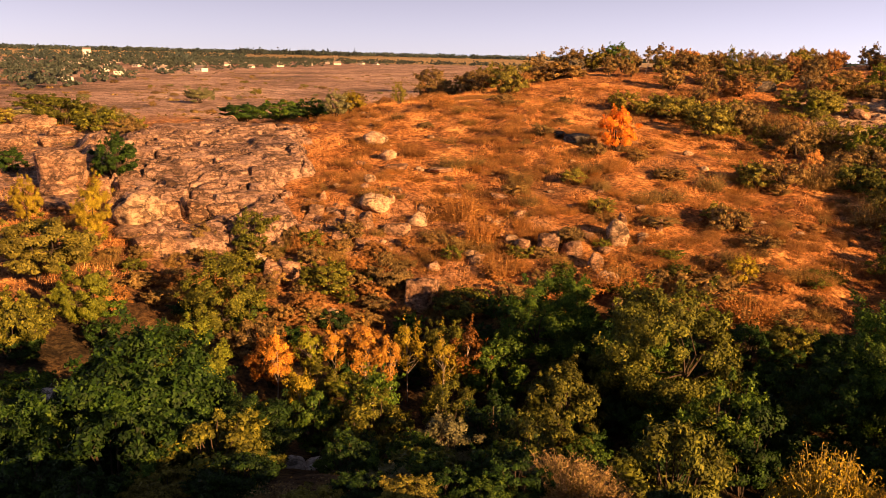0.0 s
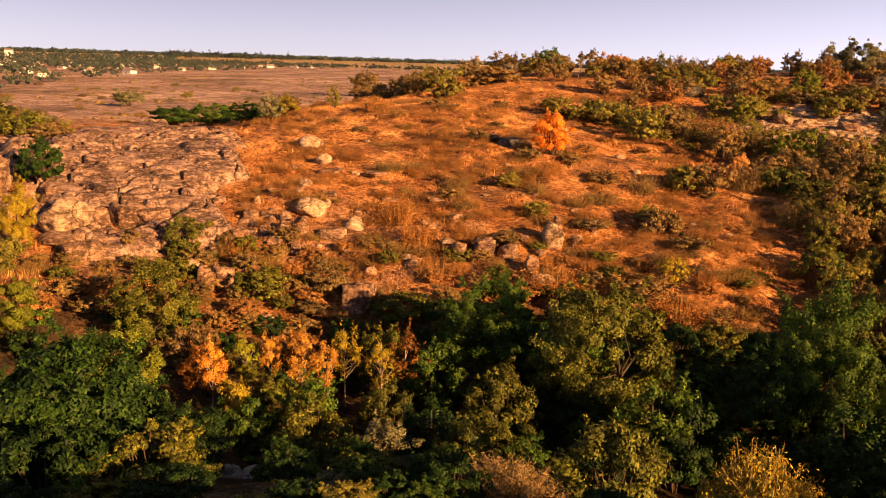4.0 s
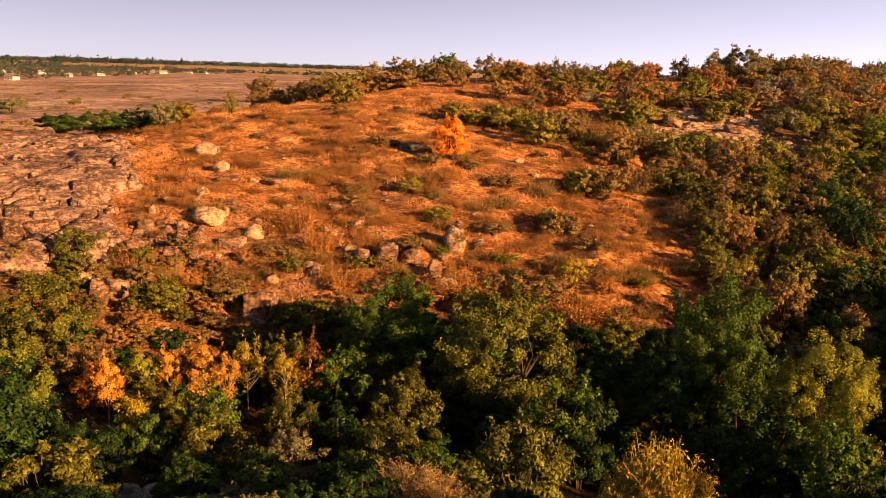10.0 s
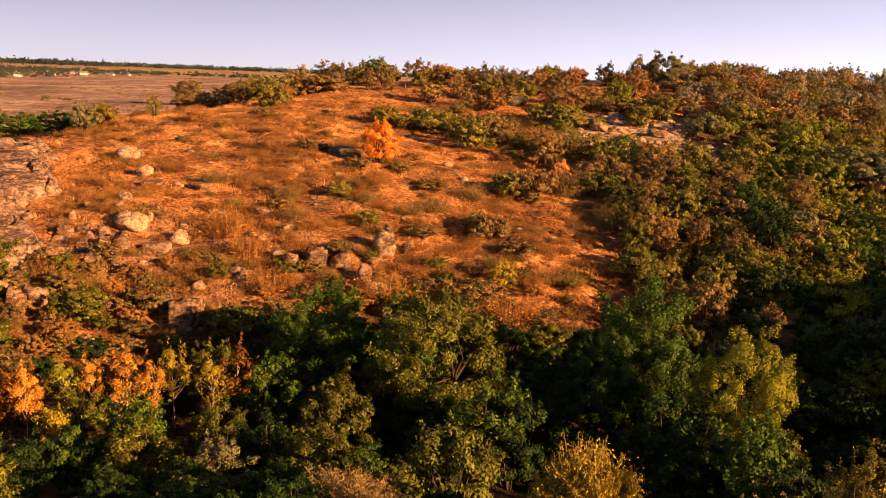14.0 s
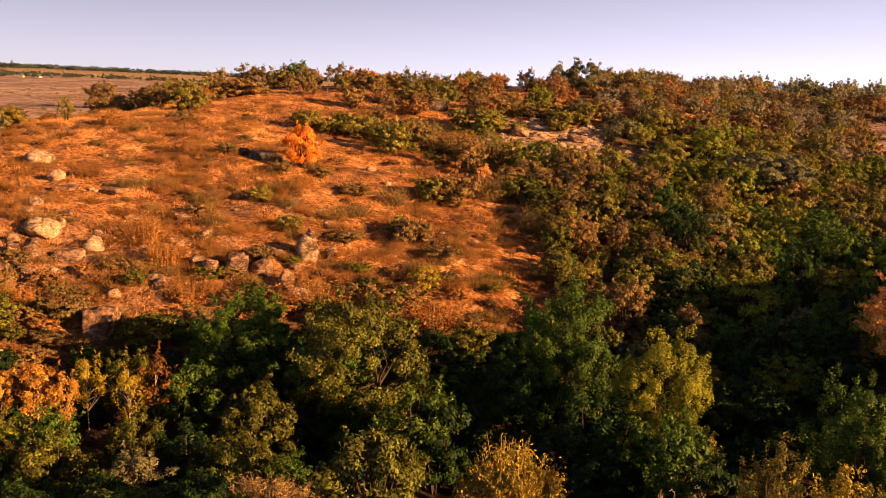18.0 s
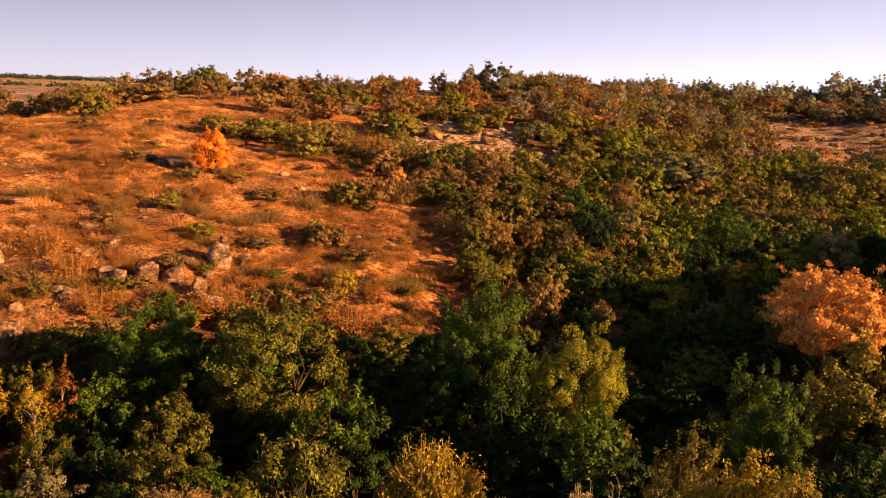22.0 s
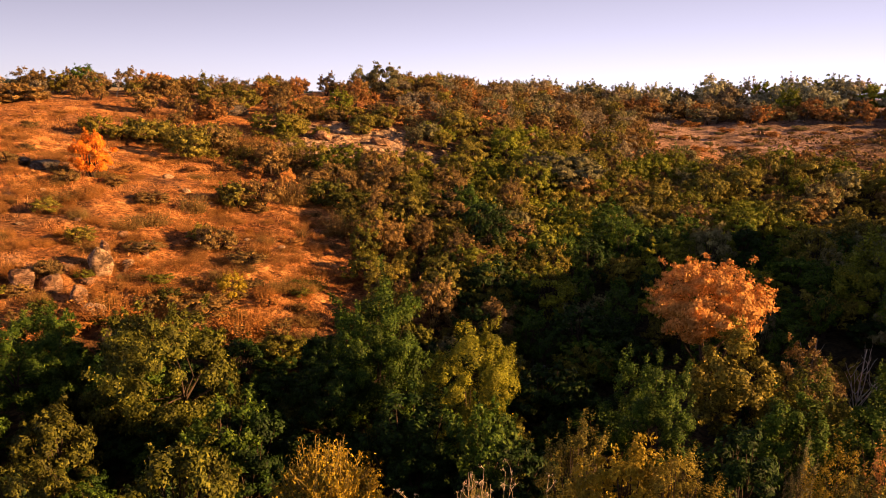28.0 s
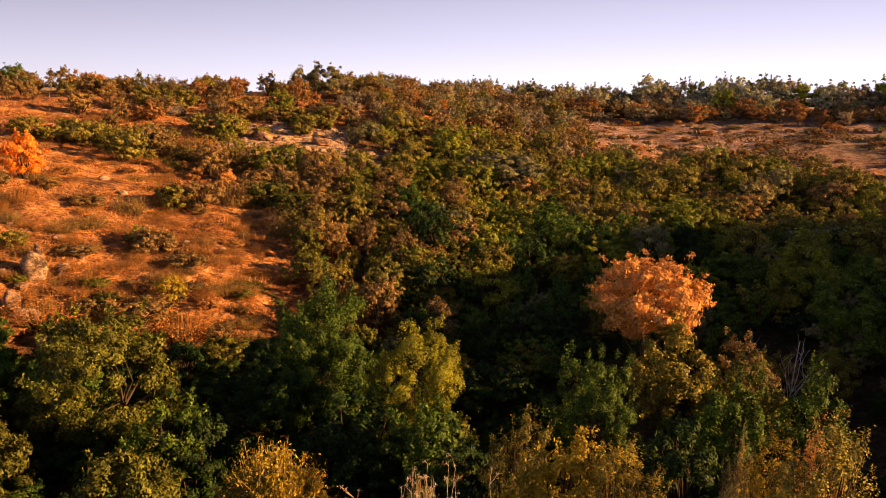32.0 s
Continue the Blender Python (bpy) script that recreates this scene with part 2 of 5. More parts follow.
def rock_material(name, a, b_, c_, grown=0.6, layered=0.4):
    m, n, links, b = material(name, 0.92)
    big, fine = tex(n, links, 2.2, 7, 0.7), tex(n, links, 0.22, 6, 0.75)
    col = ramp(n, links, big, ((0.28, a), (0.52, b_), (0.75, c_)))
    col = mixed(n, links, 1.0, col, ramp(n, links, fine, ((0.32, (0.45, 0.43, 0.42)), (0.5, (0.95, 0.95, 0.95)), (0.66, (1.32, 1.30, 1.28)))), "MULTIPLY")
    # chips and lichen patches also put the relief's light and shade into the colour
    chips = ramp(n, links, tex(n, links, 0.5, 6, 0.65, (1, 1, 2.2)), ((0.52, (0, 0, 0)), (0.60, (1, 1, 1))))
    col = mixed(n, links, math_node(n, links, "MULTIPLY", chips, 0.5), col, tuple(min(0.7, v * 1.3) for v in c_))
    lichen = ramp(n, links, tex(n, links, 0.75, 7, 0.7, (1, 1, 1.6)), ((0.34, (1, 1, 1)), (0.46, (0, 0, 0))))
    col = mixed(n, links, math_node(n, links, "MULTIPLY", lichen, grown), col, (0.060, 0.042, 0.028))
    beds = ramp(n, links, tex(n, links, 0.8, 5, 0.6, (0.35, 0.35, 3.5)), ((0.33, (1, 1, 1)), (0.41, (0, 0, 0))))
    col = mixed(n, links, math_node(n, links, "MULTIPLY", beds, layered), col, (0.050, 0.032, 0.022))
    # soil and moss in the fissures, with crevice shade put into the colour
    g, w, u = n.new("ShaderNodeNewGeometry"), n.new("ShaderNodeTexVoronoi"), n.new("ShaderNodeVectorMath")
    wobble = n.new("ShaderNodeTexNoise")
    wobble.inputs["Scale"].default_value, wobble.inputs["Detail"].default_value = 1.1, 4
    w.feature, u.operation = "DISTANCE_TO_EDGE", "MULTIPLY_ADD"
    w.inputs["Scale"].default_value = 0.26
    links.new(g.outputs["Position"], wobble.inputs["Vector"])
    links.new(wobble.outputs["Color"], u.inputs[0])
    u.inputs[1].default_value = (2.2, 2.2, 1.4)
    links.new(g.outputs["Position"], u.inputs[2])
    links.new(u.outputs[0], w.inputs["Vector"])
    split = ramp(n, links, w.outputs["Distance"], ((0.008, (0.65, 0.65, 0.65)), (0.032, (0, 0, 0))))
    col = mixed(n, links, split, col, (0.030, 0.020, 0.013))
    links.new(col, b.inputs["Base Color"])
    bumped(n, links, b, math_node(n, links, "ADD", fine, big), 0.9, 0.10)
    return m


ROCK = rock_material("granite_pinkish", (0.10, 0.055, 0.035), (0.26, 0.150, 0.090), (0.46, 0.30, 0.19))
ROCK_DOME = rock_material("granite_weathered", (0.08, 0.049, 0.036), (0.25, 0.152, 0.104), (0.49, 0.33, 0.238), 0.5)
ROCK_PALE = rock_material("granite_pale", (0.15, 0.096, 0.060), (0.37, 0.248, 0.152), (0.58, 0.42, 0.275), 0.35, 0.15)
ROCK_WHITE = rock_material("granite_bleached", (0.30, 0.27, 0.22), (0.52, 0.48, 0.42), (0.72, 0.68, 0.62), 0.3)
# grey granite darkened in colour for rocks that lie in shade
ROCK_GREY = rock_material("granite_grey_shaded_lichen", (0.035, 0.034, 0.032), (0.085, 0.080, 0.074), (0.20, 0.18, 0.15))


def ground_material():
    m, n, links, b = material("dry_steppe_ground", 1.0)
    big, mid, fine = tex(n, links, 9.0, 4), tex(n, links, 1.7, 5, 0.65), tex(n, links, 0.28, 5, 0.7)
    grass = ramp(n, links, mid, ((0.25, (0.29, 0.130, 0.046)), (0.5, (0.48, 0.225, 0.080)), (0.75, (0.66, 0.365, 0.150))))
    grass = mixed(n, links, 1.0, grass, ramp(n, links, big, ((0.3, (0.70, 0.62, 0.58)), (0.7, (1.18, 1.15, 1.05)))), "MULTIPLY")
    soil = ramp(n, links, mid, ((0.3, (0.10, 0.055, 0.03)), (0.7, (0.26, 0.14, 0.075))))
    rock = ramp(n, links, tex(n, links, 1.3, 7, 0.75, (1, 1, 3)), ((0.30, (0.09, 0.055, 0.04)), (0.46, (0.25, 0.155, 0.105)), (0.6, (0.36, 0.235, 0.165)), (0.75, (0.50, 0.36, 0.26))))
    red = ramp(n, links, tex(n, links, 38, 7, 0.7, (1, 0.5, 1)), ((0.22, (0.15, 0.120, 0.095)), (0.42, (0.33, 0.230, 0.185)), (0.60, (0.49, 0.345, 0.290)), (0.80, (0.64, 0.51, 0.42))))
    red = mixed(n, links, 1.0, red, ramp(n, links, tex(n, links, 5.0, 5, 0.7), ((0.35, (0.55, 0.53, 0.5)), (0.6, (1.12, 1.1, 1.08)))), "MULTIPLY")
    straw = ramp(n, links, tex(n, links, 240, 4), ((0.35, (0.33, 0.25, 0.12)), (0.65, (0.46, 0.34, 0.17))))
    # ravine floor: the shade under the plants is put into a near-black soil colour
    shade_soil = ramp(n, links, mid, ((0.3, (0.022, 0.020, 0.010)), (0.7, (0.060, 0.048, 0.022))))
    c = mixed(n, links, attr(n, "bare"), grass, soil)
    c = mixed(n, links, attr(n, "ravine"), c, shade_soil)
    c = mixed(n, links, attr(n, "rocky"), c, rock)
    c = mixed(n, links, attr(n, "plain"), c, red)
    c = mixed(n, links, attr(n, "field"), c, straw)
    c = mixed(n, links, 1.0, c, ramp(n, links, fine, ((0.32, (0.42, 0.38, 0.34)), (0.5, (0.95, 0.95, 0.95)), (0.66, (1.38, 1.36, 1.32)))), "MULTIPLY")
    c = mixed(n, links, 1.0, c, ramp(n, links, tex(n, links, 0.9, 5, 0.7), ((0.34, (0.58, 0.54, 0.5)), (0.6, (1.16, 1.15, 1.12)))), "MULTIPLY")
    links.new(c, b.inputs["Base Color"])
    bumped(n, links, b, math_node(n, links, "ADD", fine, mid), 1.0, 0.18)
    return m


def plain_material(name, a, b_, size=0.5, rough=0.9):
    m, n, links, b = material(name, rough)
    links.new(ramp(n, links, tex(n, links, size), ((0.3, a), (0.7, b_))), b.inputs["Base Color"])
    return m


def grass_material(name, a, b_, c_):
    m, n, links, b = material(name, 0.8)
    g = n.new("ShaderNodeNewGeometry")
    c = ramp(n, links, g.outputs["Random Per Island"], ((0.0, a), (0.5, b_), (1.0, c_)))
    c = mixed(n, links, 1.0, c, ramp(n, links, tex(n, links, 3.2, 6, 0.7), ((0.33, (0.42, 0.34, 0.28)), (0.5, (0.9, 0.86, 0.8)), (0.68, (1.3, 1.3, 1.25)))), "MULTIPLY")
    links.new(c, b.inputs["Base Color"])
    return m


GRASS = grass_material("dry_grass", (0.34, 0.145, 0.040), (0.62, 0.300, 0.098), (0.84, 0.50, 0.21))
GROUND = ground_material()
WHITEWASH = plain_material("whitewash", (0.55, 0.52, 0.48), (0.80, 0.77, 0.72))
ROOFING = plain_material("grey_roofing", (0.16, 0.13, 0.12), (0.34, 0.29, 0.26))
PANE_DARK = plain_material("window_glass_dark", (0.02, 0.022, 0.025), (0.04, 0.042, 0.045), 0.5, 0.15)


# ---- mesh helpers ----
rng = np.random.default_rng(7)


def poly_mesh(name, verts, faces, mat, flat=True):
    """A mesh from an array of points and an (n, k) array of faces with k corners each."""
    me = bpy.data.meshes.new(name)
    v, f = np.asarray(verts, np.float32).reshape(-1, 3), np.asarray(faces, np.int32)
    k = f.shape[1]
    me.vertices.add(len(v))
    me.vertices.foreach_set("co", v.ravel())
    me.loops.add(f.size)
    me.loops.foreach_set("vertex_index", f.ravel())
    me.polygons.add(len(f))
    me.polygons.foreach_set("loop_start", np.arange(len(f), dtype=np.int32) * k)
    me.update(calc_edges=True)
    me.polygons.foreach_set("use_smooth", np.full(len(f), not flat))
    me.materials.append(mat)
    return me


def part_of(name, mesh, parent, label=""):
    ob = new(name, mesh)
    ob.parent = parent
    return tagged(ob, label)


def turned(r, n):
    """n random rotations as three unit axes."""
    a = r.normal(size=(n, 3))
    a /= np.linalg.norm(a, axis=1, keepdims=True)
    b = np.cross(a, r.normal(size=(n, 3)))
    b /= np.linalg.norm(b, axis=1, keepdims=True) + 1e-9
    return a, b, np.cross(a, b)


def faced(r, face):
    """Unit axes of leaves that face about the way given: along, across, out."""
    c = face + r.normal(size=face.shape) * 0.30
    c /= np.linalg.norm(c, axis=1, keepdims=True) + 1e-9
    a = np.cross(c, r.normal(size=face.shape))
    a /= np.linalg.norm(a, axis=1, keepdims=True) + 1e-9
    return a, np.cross(c, a), c


def leaf_quads(r, points, size, long=1.5, aspect=1.0, face=None):
    """A pointed leaf, bent along its rib, at each point."""
    n = len(points)
    a, b, c = (v * (1, 1, aspect) for v in (turned(r, n) if face is None else faced(r, face)))
    s = (size * r.uniform(0.6, 1.35, n))[:, None]
    tip, base = points + a * s * long * 0.5, points - a * s * long * 0.5
    left, right = points + b * s * 0.42 + c * s * 0.12, points - b * s * 0.42 + c * s * 0.12
    v = np.stack([base, left, tip, right], 1).reshape(-1, 3)
    return v, np.arange(4 * n).reshape(n, 4)


def leaf_tris(r, points, size, long=1.6, aspect=1.0, face=None):
    """A small pointed leaf as one face at each point."""
    n = len(points)
    a, b, _ = (v * (1, 1, aspect) for v in (turned(r, n) if face is None else faced(r, face)))
    s = (size * r.uniform(0.6, 1.35, n))[:, None]
    v = np.stack([points + a * s * long * 0.6, points - a * s * long * 0.4 + b * s * 0.5, points - a * s * long * 0.4 - b * s * 0.5], 1).reshape(-1, 3)
    return v, np.arange(3 * n).reshape(n, 3)


def tube(path, radii, sides=6):
    """A tapered round limb along a path."""
    p = np.asarray(path, float)
    t = np.gradient(p, axis=0)
    t /= np.linalg.norm(t, axis=1, keepdims=True) + 1e-9
    ref = np.where(np.abs(t[:, 2:3]) > 0.9, (1.0, 0, 0), (0, 0, 1.0))
    u = np.cross(t, ref)
    u /= np.linalg.norm(u, axis=1, keepdims=True) + 1e-9
    w = np.cross(t, u)
    a = np.linspace(0, 2 * np.pi, sides, endpoint=False)
    ring = np.cos(a)[None, :, None] * u[:, None] + np.sin(a)[None, :, None] * w[:, None]
    v = p[:, None] + ring * np.asarray(radii)[:, None, None]
    i, j = np.meshgrid(np.arange(len(p) - 1), np.arange(sides), indexing="ij")
    k = (j + 1) % sides
    f = np.stack([i * sides + j, i * sides + k, (i + 1) * sides + k, (i + 1) * sides + j], -1).reshape(-1, 4)
    return v.reshape(-1, 3), f


def joined(pieces):
    vs, fs, base = [], [], 0
    for v, f in pieces:
        vs.append(v)
        fs.append(f + base)
        base += len(v)
    return np.concatenate(vs), np.concatenate(fs)


def wander(r, start, way, length, steps, bend, lift=0.0):
    p, d, out = np.array(start, float), np.array(way, float), []
    d /= np.linalg.norm(d)
    for _ in range(steps + 1):
        out.append(p.copy())
        d = d + r.normal(size=3) * bend + np.array((0, 0, lift))
        d /= np.linalg.norm(d)
        p = p + d * length / steps
    return np.array(out)


# ---- plants: each kind is modelled in a unit box (1 wide, 1 high) ----
def unit(v):
    return v / (np.linalg.norm(v, axis=1, keepdims=True) + 1e-6)


def crown_points(r, count, clumps, low, spread=0.13, lobes=5, flat=0.9, reachout=0.15):
    """Leaf places in rounded tufts over an uneven, lobed crown from height low to 1; the way each leaf faces; the tufts' places."""
    lobe, d = unit(r.normal(size=(lobes, 3))), unit(r.normal(size=(clumps, 3)))
    reach = 0.66 + 0.30 * np.clip((d @ lobe.T).max(1), 0, 1) ** 2 + r.uniform(-0.10, 0.08, clumps)
    c = d * (reach * r.uniform(0.10, 1.0, clumps) ** 0.30)[:, None]
    c[:, :2] *= (1.0 - 0.22 * np.clip(c[:, 2], 0, 1))[:, None]
    size = spread * r.uniform(0.6, 1.4, clumps)
    which = r.integers(0, clumps, count)
    # each tuft is a shell of leaves, fullest towards the light and the outside
    out = unit(r.normal(size=(count, 3)) + 0.7 * unit(c)[which] + np.array((0, 0, 0.35)))
    p = c[which] + out * (size[which] * r.uniform(0.45, 1.12, count))[:, None] * np.array((1, 1, 0.8))
    # sprigs that stand out of the outline
    outer = np.argsort(-np.linalg.norm(c, axis=1))[:clumps // 2]
    sprig = r.uniform(size=count) < 0.10
    pick = outer[r.integers(0, len(outer), count)]
    grow = unit(c) + np.array((0, 0, 0.7)) + r.normal(size=(clumps, 3)) * 0.35
    along = c[pick] + grow[pick] * (0.7 * size[pick] + r.uniform(0.0, reachout, count) * r.uniform(0.3, 1.0, clumps)[pick])[:, None] + r.normal(size=(count, 3)) * 0.03
    p = np.where(sprig[:, None], along, p)
    face = unit(out + 0.3 * p + np.array((0, 0, 0.1)))
    box = np.array((0.46, 0.46, 0.5 * (1 - low) * flat))
    middle = np.array((0, 0, low + 0.5 * (1 - low)))
    return p * box + middle, face, c * box + middle


def tree_meshes(seed, leaves, leaf, clumps, low, lobes=5, limbs=6, thick=0.03, leafage=leaf_quads, aspect=1.0, spread=0.065):
    """Trunk, limbs and crown of a broad-leaved tree, in the unit box; leaf: size as a share of the width."""
    r = np.random.default_rng(seed)
    pts, face, cl = crown_points(r, leaves, clumps, low, spread, lobes, 0.95, 0.09)
    top = 0.62
    trunk_path = wander(r, (0, 0, -0.06), (0.05, 0.03, 1), top, 7, 0.10, 0.1)
    made = [("trunk", tube(trunk_path, np.linspace(thick, thick * 0.35, 8), 8))]
    ends = cl[np.argsort(r.uniform(size=len(cl)))[:limbs]]
    for e in ends:
        s = trunk_path[r.integers(2, 6)]
        mid = (s + e) / 2 + r.normal(size=3) * 0.04
        made.append(("limb", tube(np.stack([s, (s + mid) / 2 + r.normal(size=3) * 0.01, mid, e]), np.array((0.5, 0.38, 0.26, 0.08)) * thick, 5)))
    return made, leafage(r, pts, leaf, 1.5, aspect, face)


def shrub_meshes(seed, leaves, leaf, clumps, lobes=6, stems=9, leafage=leaf_tris, aspect=1.0, spread=0.085):
    r = np.random.default_rng(seed)
    pts, face, cl = crown_points(r, leaves, clumps, 0.02, spread, lobes, 0.95, 0.10)
    made = []
    ends = cl[np.argsort(-cl[:, 2] + r.uniform(0, 0.4, len(cl)))[:stems]]
    for e in ends:
        base = np.array((e[0] * 0.15, e[1] * 0.15, -0.05))
        made.append(tube(np.stack([base, base * 0.5 + e * 0.5 + r.normal(size=3) * 0.03, e]), (0.014, 0.009, 0.003), 4))
    return [("branchwork", joined(made))], leafage(r, pts, leaf, 1.5, aspect, face)


def broom_meshes(seed, leaves, leaf, stems=70, aspect=1.0):
    """A bush of many upright thin shoots with small leaves along them."""
    r = np.random.default_rng(seed)
    shoots, pts = [], []
    for k in range(stems):
        a, lean = r.uniform(0, 2 * np.pi), r.uniform(0.0, 1.0) ** 0.7 * 1.15
        way = np.array((np.cos(a) * np.sin(lean), np.sin(a) * np.sin(lean), np.cos(lean)))
        length = r.uniform(0.62, 1.02) * (1.0 - 0.30 * lean / 1.15)
        path = wander(r, (np.cos(a) * 0.05, np.sin(a) * 0.05, -0.04), way, length, 5, 0.09, 0.03)
        path[:, :2] *= 0.62
        shoots.append(tube(path, np.linspace(0.009, 0.002, 6), 3))
        u = r.uniform(0.25, 1.0, leaves // stems) ** 0.7 * 4.999
        i = u.astype(int)
        q = path[i] + (path[i + 1] - path[i]) * (u - i)[:, None]
        pts.append(q + r.normal(size=q.shape) * 0.020)
    return [("branchwork", joined(shoots))], leaf_tris(r, np.concatenate(pts), leaf, 3.0, aspect)


def brush_meshes(seed, blades):
    """A low dry brush of thin stalks that lean out from one root, thicker towards the top."""
    r = np.random.default_rng(seed)
    a, lean = r.uniform(0, 2 * np.pi, blades), np.abs(r.normal(0, 0.85, blades))
    way = np.stack([np.cos(a) * np.sin(lean), np.sin(a) * np.sin(lean), np.cos(lean)], 1)
    root = np.stack([np.cos(a), np.sin(a), 0 * a], 1) * (0.30 * np.sqrt(r.uniform(size=blades)))[:, None]
    root[:, 2] = -0.05
    tip = root + way * np.array((0.42, 0.42, 1.0)) * r.uniform(0.45, 1.05, blades)[:, None] ** 1.3
    side = np.cross(way, r.normal(size=(blades, 3)))
    side *= 0.0055 / (np.linalg.norm(side, axis=1, keepdims=True) + 1e-9)
    stalks = np.stack([root - side, root + side, tip], 1).reshape(-1, 3)
    seeds = np.concatenate([root + (tip - root) * r.uniform(0.25, 1.0, blades)[:, None] + r.normal(size=(blades, 3)) * 0.04 for _ in range(3)])
    v, f = leaf_tris(r, seeds, 0.030)
    return [], joined([(stalks, np.arange(len(stalks)).reshape(-1, 3)), (v, f)])


def sapling_meshes(seed, leaves, leaf, aspect=1.0):
    """A thin young tree: a pale stem and an open crown of small tufts on short twigs in its upper part."""
    r = np.random.default_rng(seed)
    stem = wander(r, (0, 0, -0.04), (0.03, 0, 1), 0.96, 8, 0.05, 0.2)
    made = [("trunk", tube(stem, np.linspace(0.020, 0.004, 9), 6))]
    low = 0.34
    pts, face, tufts = crown_points(r, leaves, 34, low, 0.25, 4, 0.95, 0.22)
    lean = np.interp(pts[:, 2], np.linspace(0, 0.96, 9), stem[:, 0])
    pts[:, 0] += lean
    for e in tufts[:16]:
        s = stem[int(np.clip(e[2] * 7.2, 1, 8))]
        made.append(("limb", tube(np.stack([s, (s + e) / 2 + r.normal(size=3) * 0.02, e]), (0.007, 0.005, 0.002), 4)))
    return made, leaf_quads(r, pts, leaf, 1.5, aspect, face)


def bare_meshes(seed, forks=8):
    """A dead tree: bare forking limbs."""
    r = np.random.default_rng(seed)
    trunk = wander(r, (0, 0, -0.04), (0.05, 0, 1), 0.7, 7, 0.10, 0.1)
    made = [("trunk", tube(trunk, np.linspace(0.017, 0.006, 8), 6))]
    for k in range(forks):
        a = r.uniform(0, 2 * np.pi)
        limb = wander(r, trunk[r.integers(2, 8)], (np.cos(a), np.sin(a), 1.0), r.uniform(0.3, 0.5), 6, 0.16, 0.05)
        made.append(("limb", tube(limb, np.linspace(0.008, 0.002, 7), 5)))
        for q in range(3):
            b = r.uniform(0, 2 * np.pi)
            twig = wander(r, limb[r.integers(2, 6)], (np.cos(b), np.sin(b), 0.8), r.uniform(0.12, 0.25), 4, 0.2)
            made.append(("twig", tube(twig, np.linspace(0.005, 0.0015, 5), 3)))
    return made, None


# kind: number of shapes, and the model of shape k for leaves that keep their form at that ratio of width to height
SHAPES = {
    "tree": (4, lambda k, q: tree_meshes(100 + k, 44000, 0.0116, 112, 0.06, 6 + k, 9, 0.016, leaf_tris, q, 0.150)),
    "small_tree": (3, lambda k, q: tree_meshes(140 + k, 15000, 0.0190, 72, 0.08, 6 + k, 6, 0.018, leaf_tris, q, 0.175)),
    "high_tree": (1, lambda k, q: tree_meshes(180 + k, 34000, 0.0130, 150, 0.48, 12, 10, 0.022, leaf_tris, q, 0.17)),
    "far_tree": (3, lambda k, q: tree_meshes(160 + k, 4200, 0.032, 90, 0.04, 5 + k, 4, 0.03, leaf_tris, q, 0.15)),
    "shrub": (6, lambda k, q: shrub_meshes(200 + k, 4800, 0.027, 58, 5 + k, 10, leaf_tris, q, 0.18)),
    "far_shrub": (5, lambda k, q: shrub_meshes(220 + k, 3300, 0.031, 60, 5 + k, 7, leaf_tris, q, 0.17)),
    "near_shrub": (4, lambda k, q: shrub_meshes(240 + k, 9000, 0.0225, 62, 6 + k, 16, leaf_tris, q, 0.18)),
    "bank_bush": (3, lambda k, q: shrub_meshes(260 + k, 14000, 0.0150, 110, 7 + k, 22, leaf_quads, q, 0.14)),
    "broom": (3, lambda k, q: broom_meshes(300 + k, 26000, 0.0075, 420 + 10 * k, q)),
    "sapling": (4, lambda k, q: sapling_meshes(340 + k, 2600, 0.036, q)),
    "brush": (4, lambda k, q: brush_meshes(360 + k, 480)),
    "bare": (2, lambda k, q: bare_meshes(380 + k)),
}
RATIOS = (0.4, 0.6, 0.85, 1.2, 1.6, 2.2)
MODELS, FIRST = {}, {}
NAMES = {"tree": "tree", "high_tree": "tree", "small_tree": "small_tree", "far_tree": "field_tree", "near_shrub": "leafy_bush", "bank_bush": "bank_bush", "broom": "broom_bush", "brush": "dry_brush", "sapling": "young_tree", "bare": "dead_tree"}
BUSH = {"green": "green_bush", "dark": "evergreen_bush", "olive": "hawthorn_bush", "brown": "dry_bush", "rust": "barberry_bush", "orange": "smoke_bush", "flame": "smoke_bush", "gold": "golden_bush",
        "lime": "currant_bush", "grey": "oleaster_bush", "pale": "dry_seeded_bush", "tawny": "steppe_bush", "straw": "straw_bush", "moss": "moss_green_bush", "mist": "willow_bush", "amber": "amber_bush"}
TONE = {"green": "green", "dark": "dark green", "olive": "olive-green", "brown": "brownish", "rust": "rust-red", "orange": "bright orange", "flame": "flaming orange",
        "gold": "golden yellow", "lime": "yellow-green", "grey": "grey-green", "pale": "pale grey-brown", "tawny": "tawny dry", "straw": "straw-coloured dry", "moss": "moss-green", "mist": "pale grey-green", "amber": "amber-orange"}
WHERE = {"valley": "on the ravine floor", "hill": "on the dry hillside", "crest": "on the hill's crest", "slope": "in the slope's thicket",
         "rim": "on the near bank", "rocks": "among granite outcrops", "wood": "beyond the field", "plain": "in the hollow"}
FORM = {"tree": "broad-crowned tree", "high_tree": "round-topped tree", "small_tree": "small round tree", "far_tree": "low bushy tree", "shrub": "rounded shrub", "far_shrub": "low rounded shrub", "near_shrub": "dense leafy bush", "bank_bush": "dense leafy bush",
        "broom": "spiky bush of upright shoots", "brush": "tuft of thin stalks", "sapling": "thin young tree with pale stem", "bare": "bare dead tree with pale limbs"}


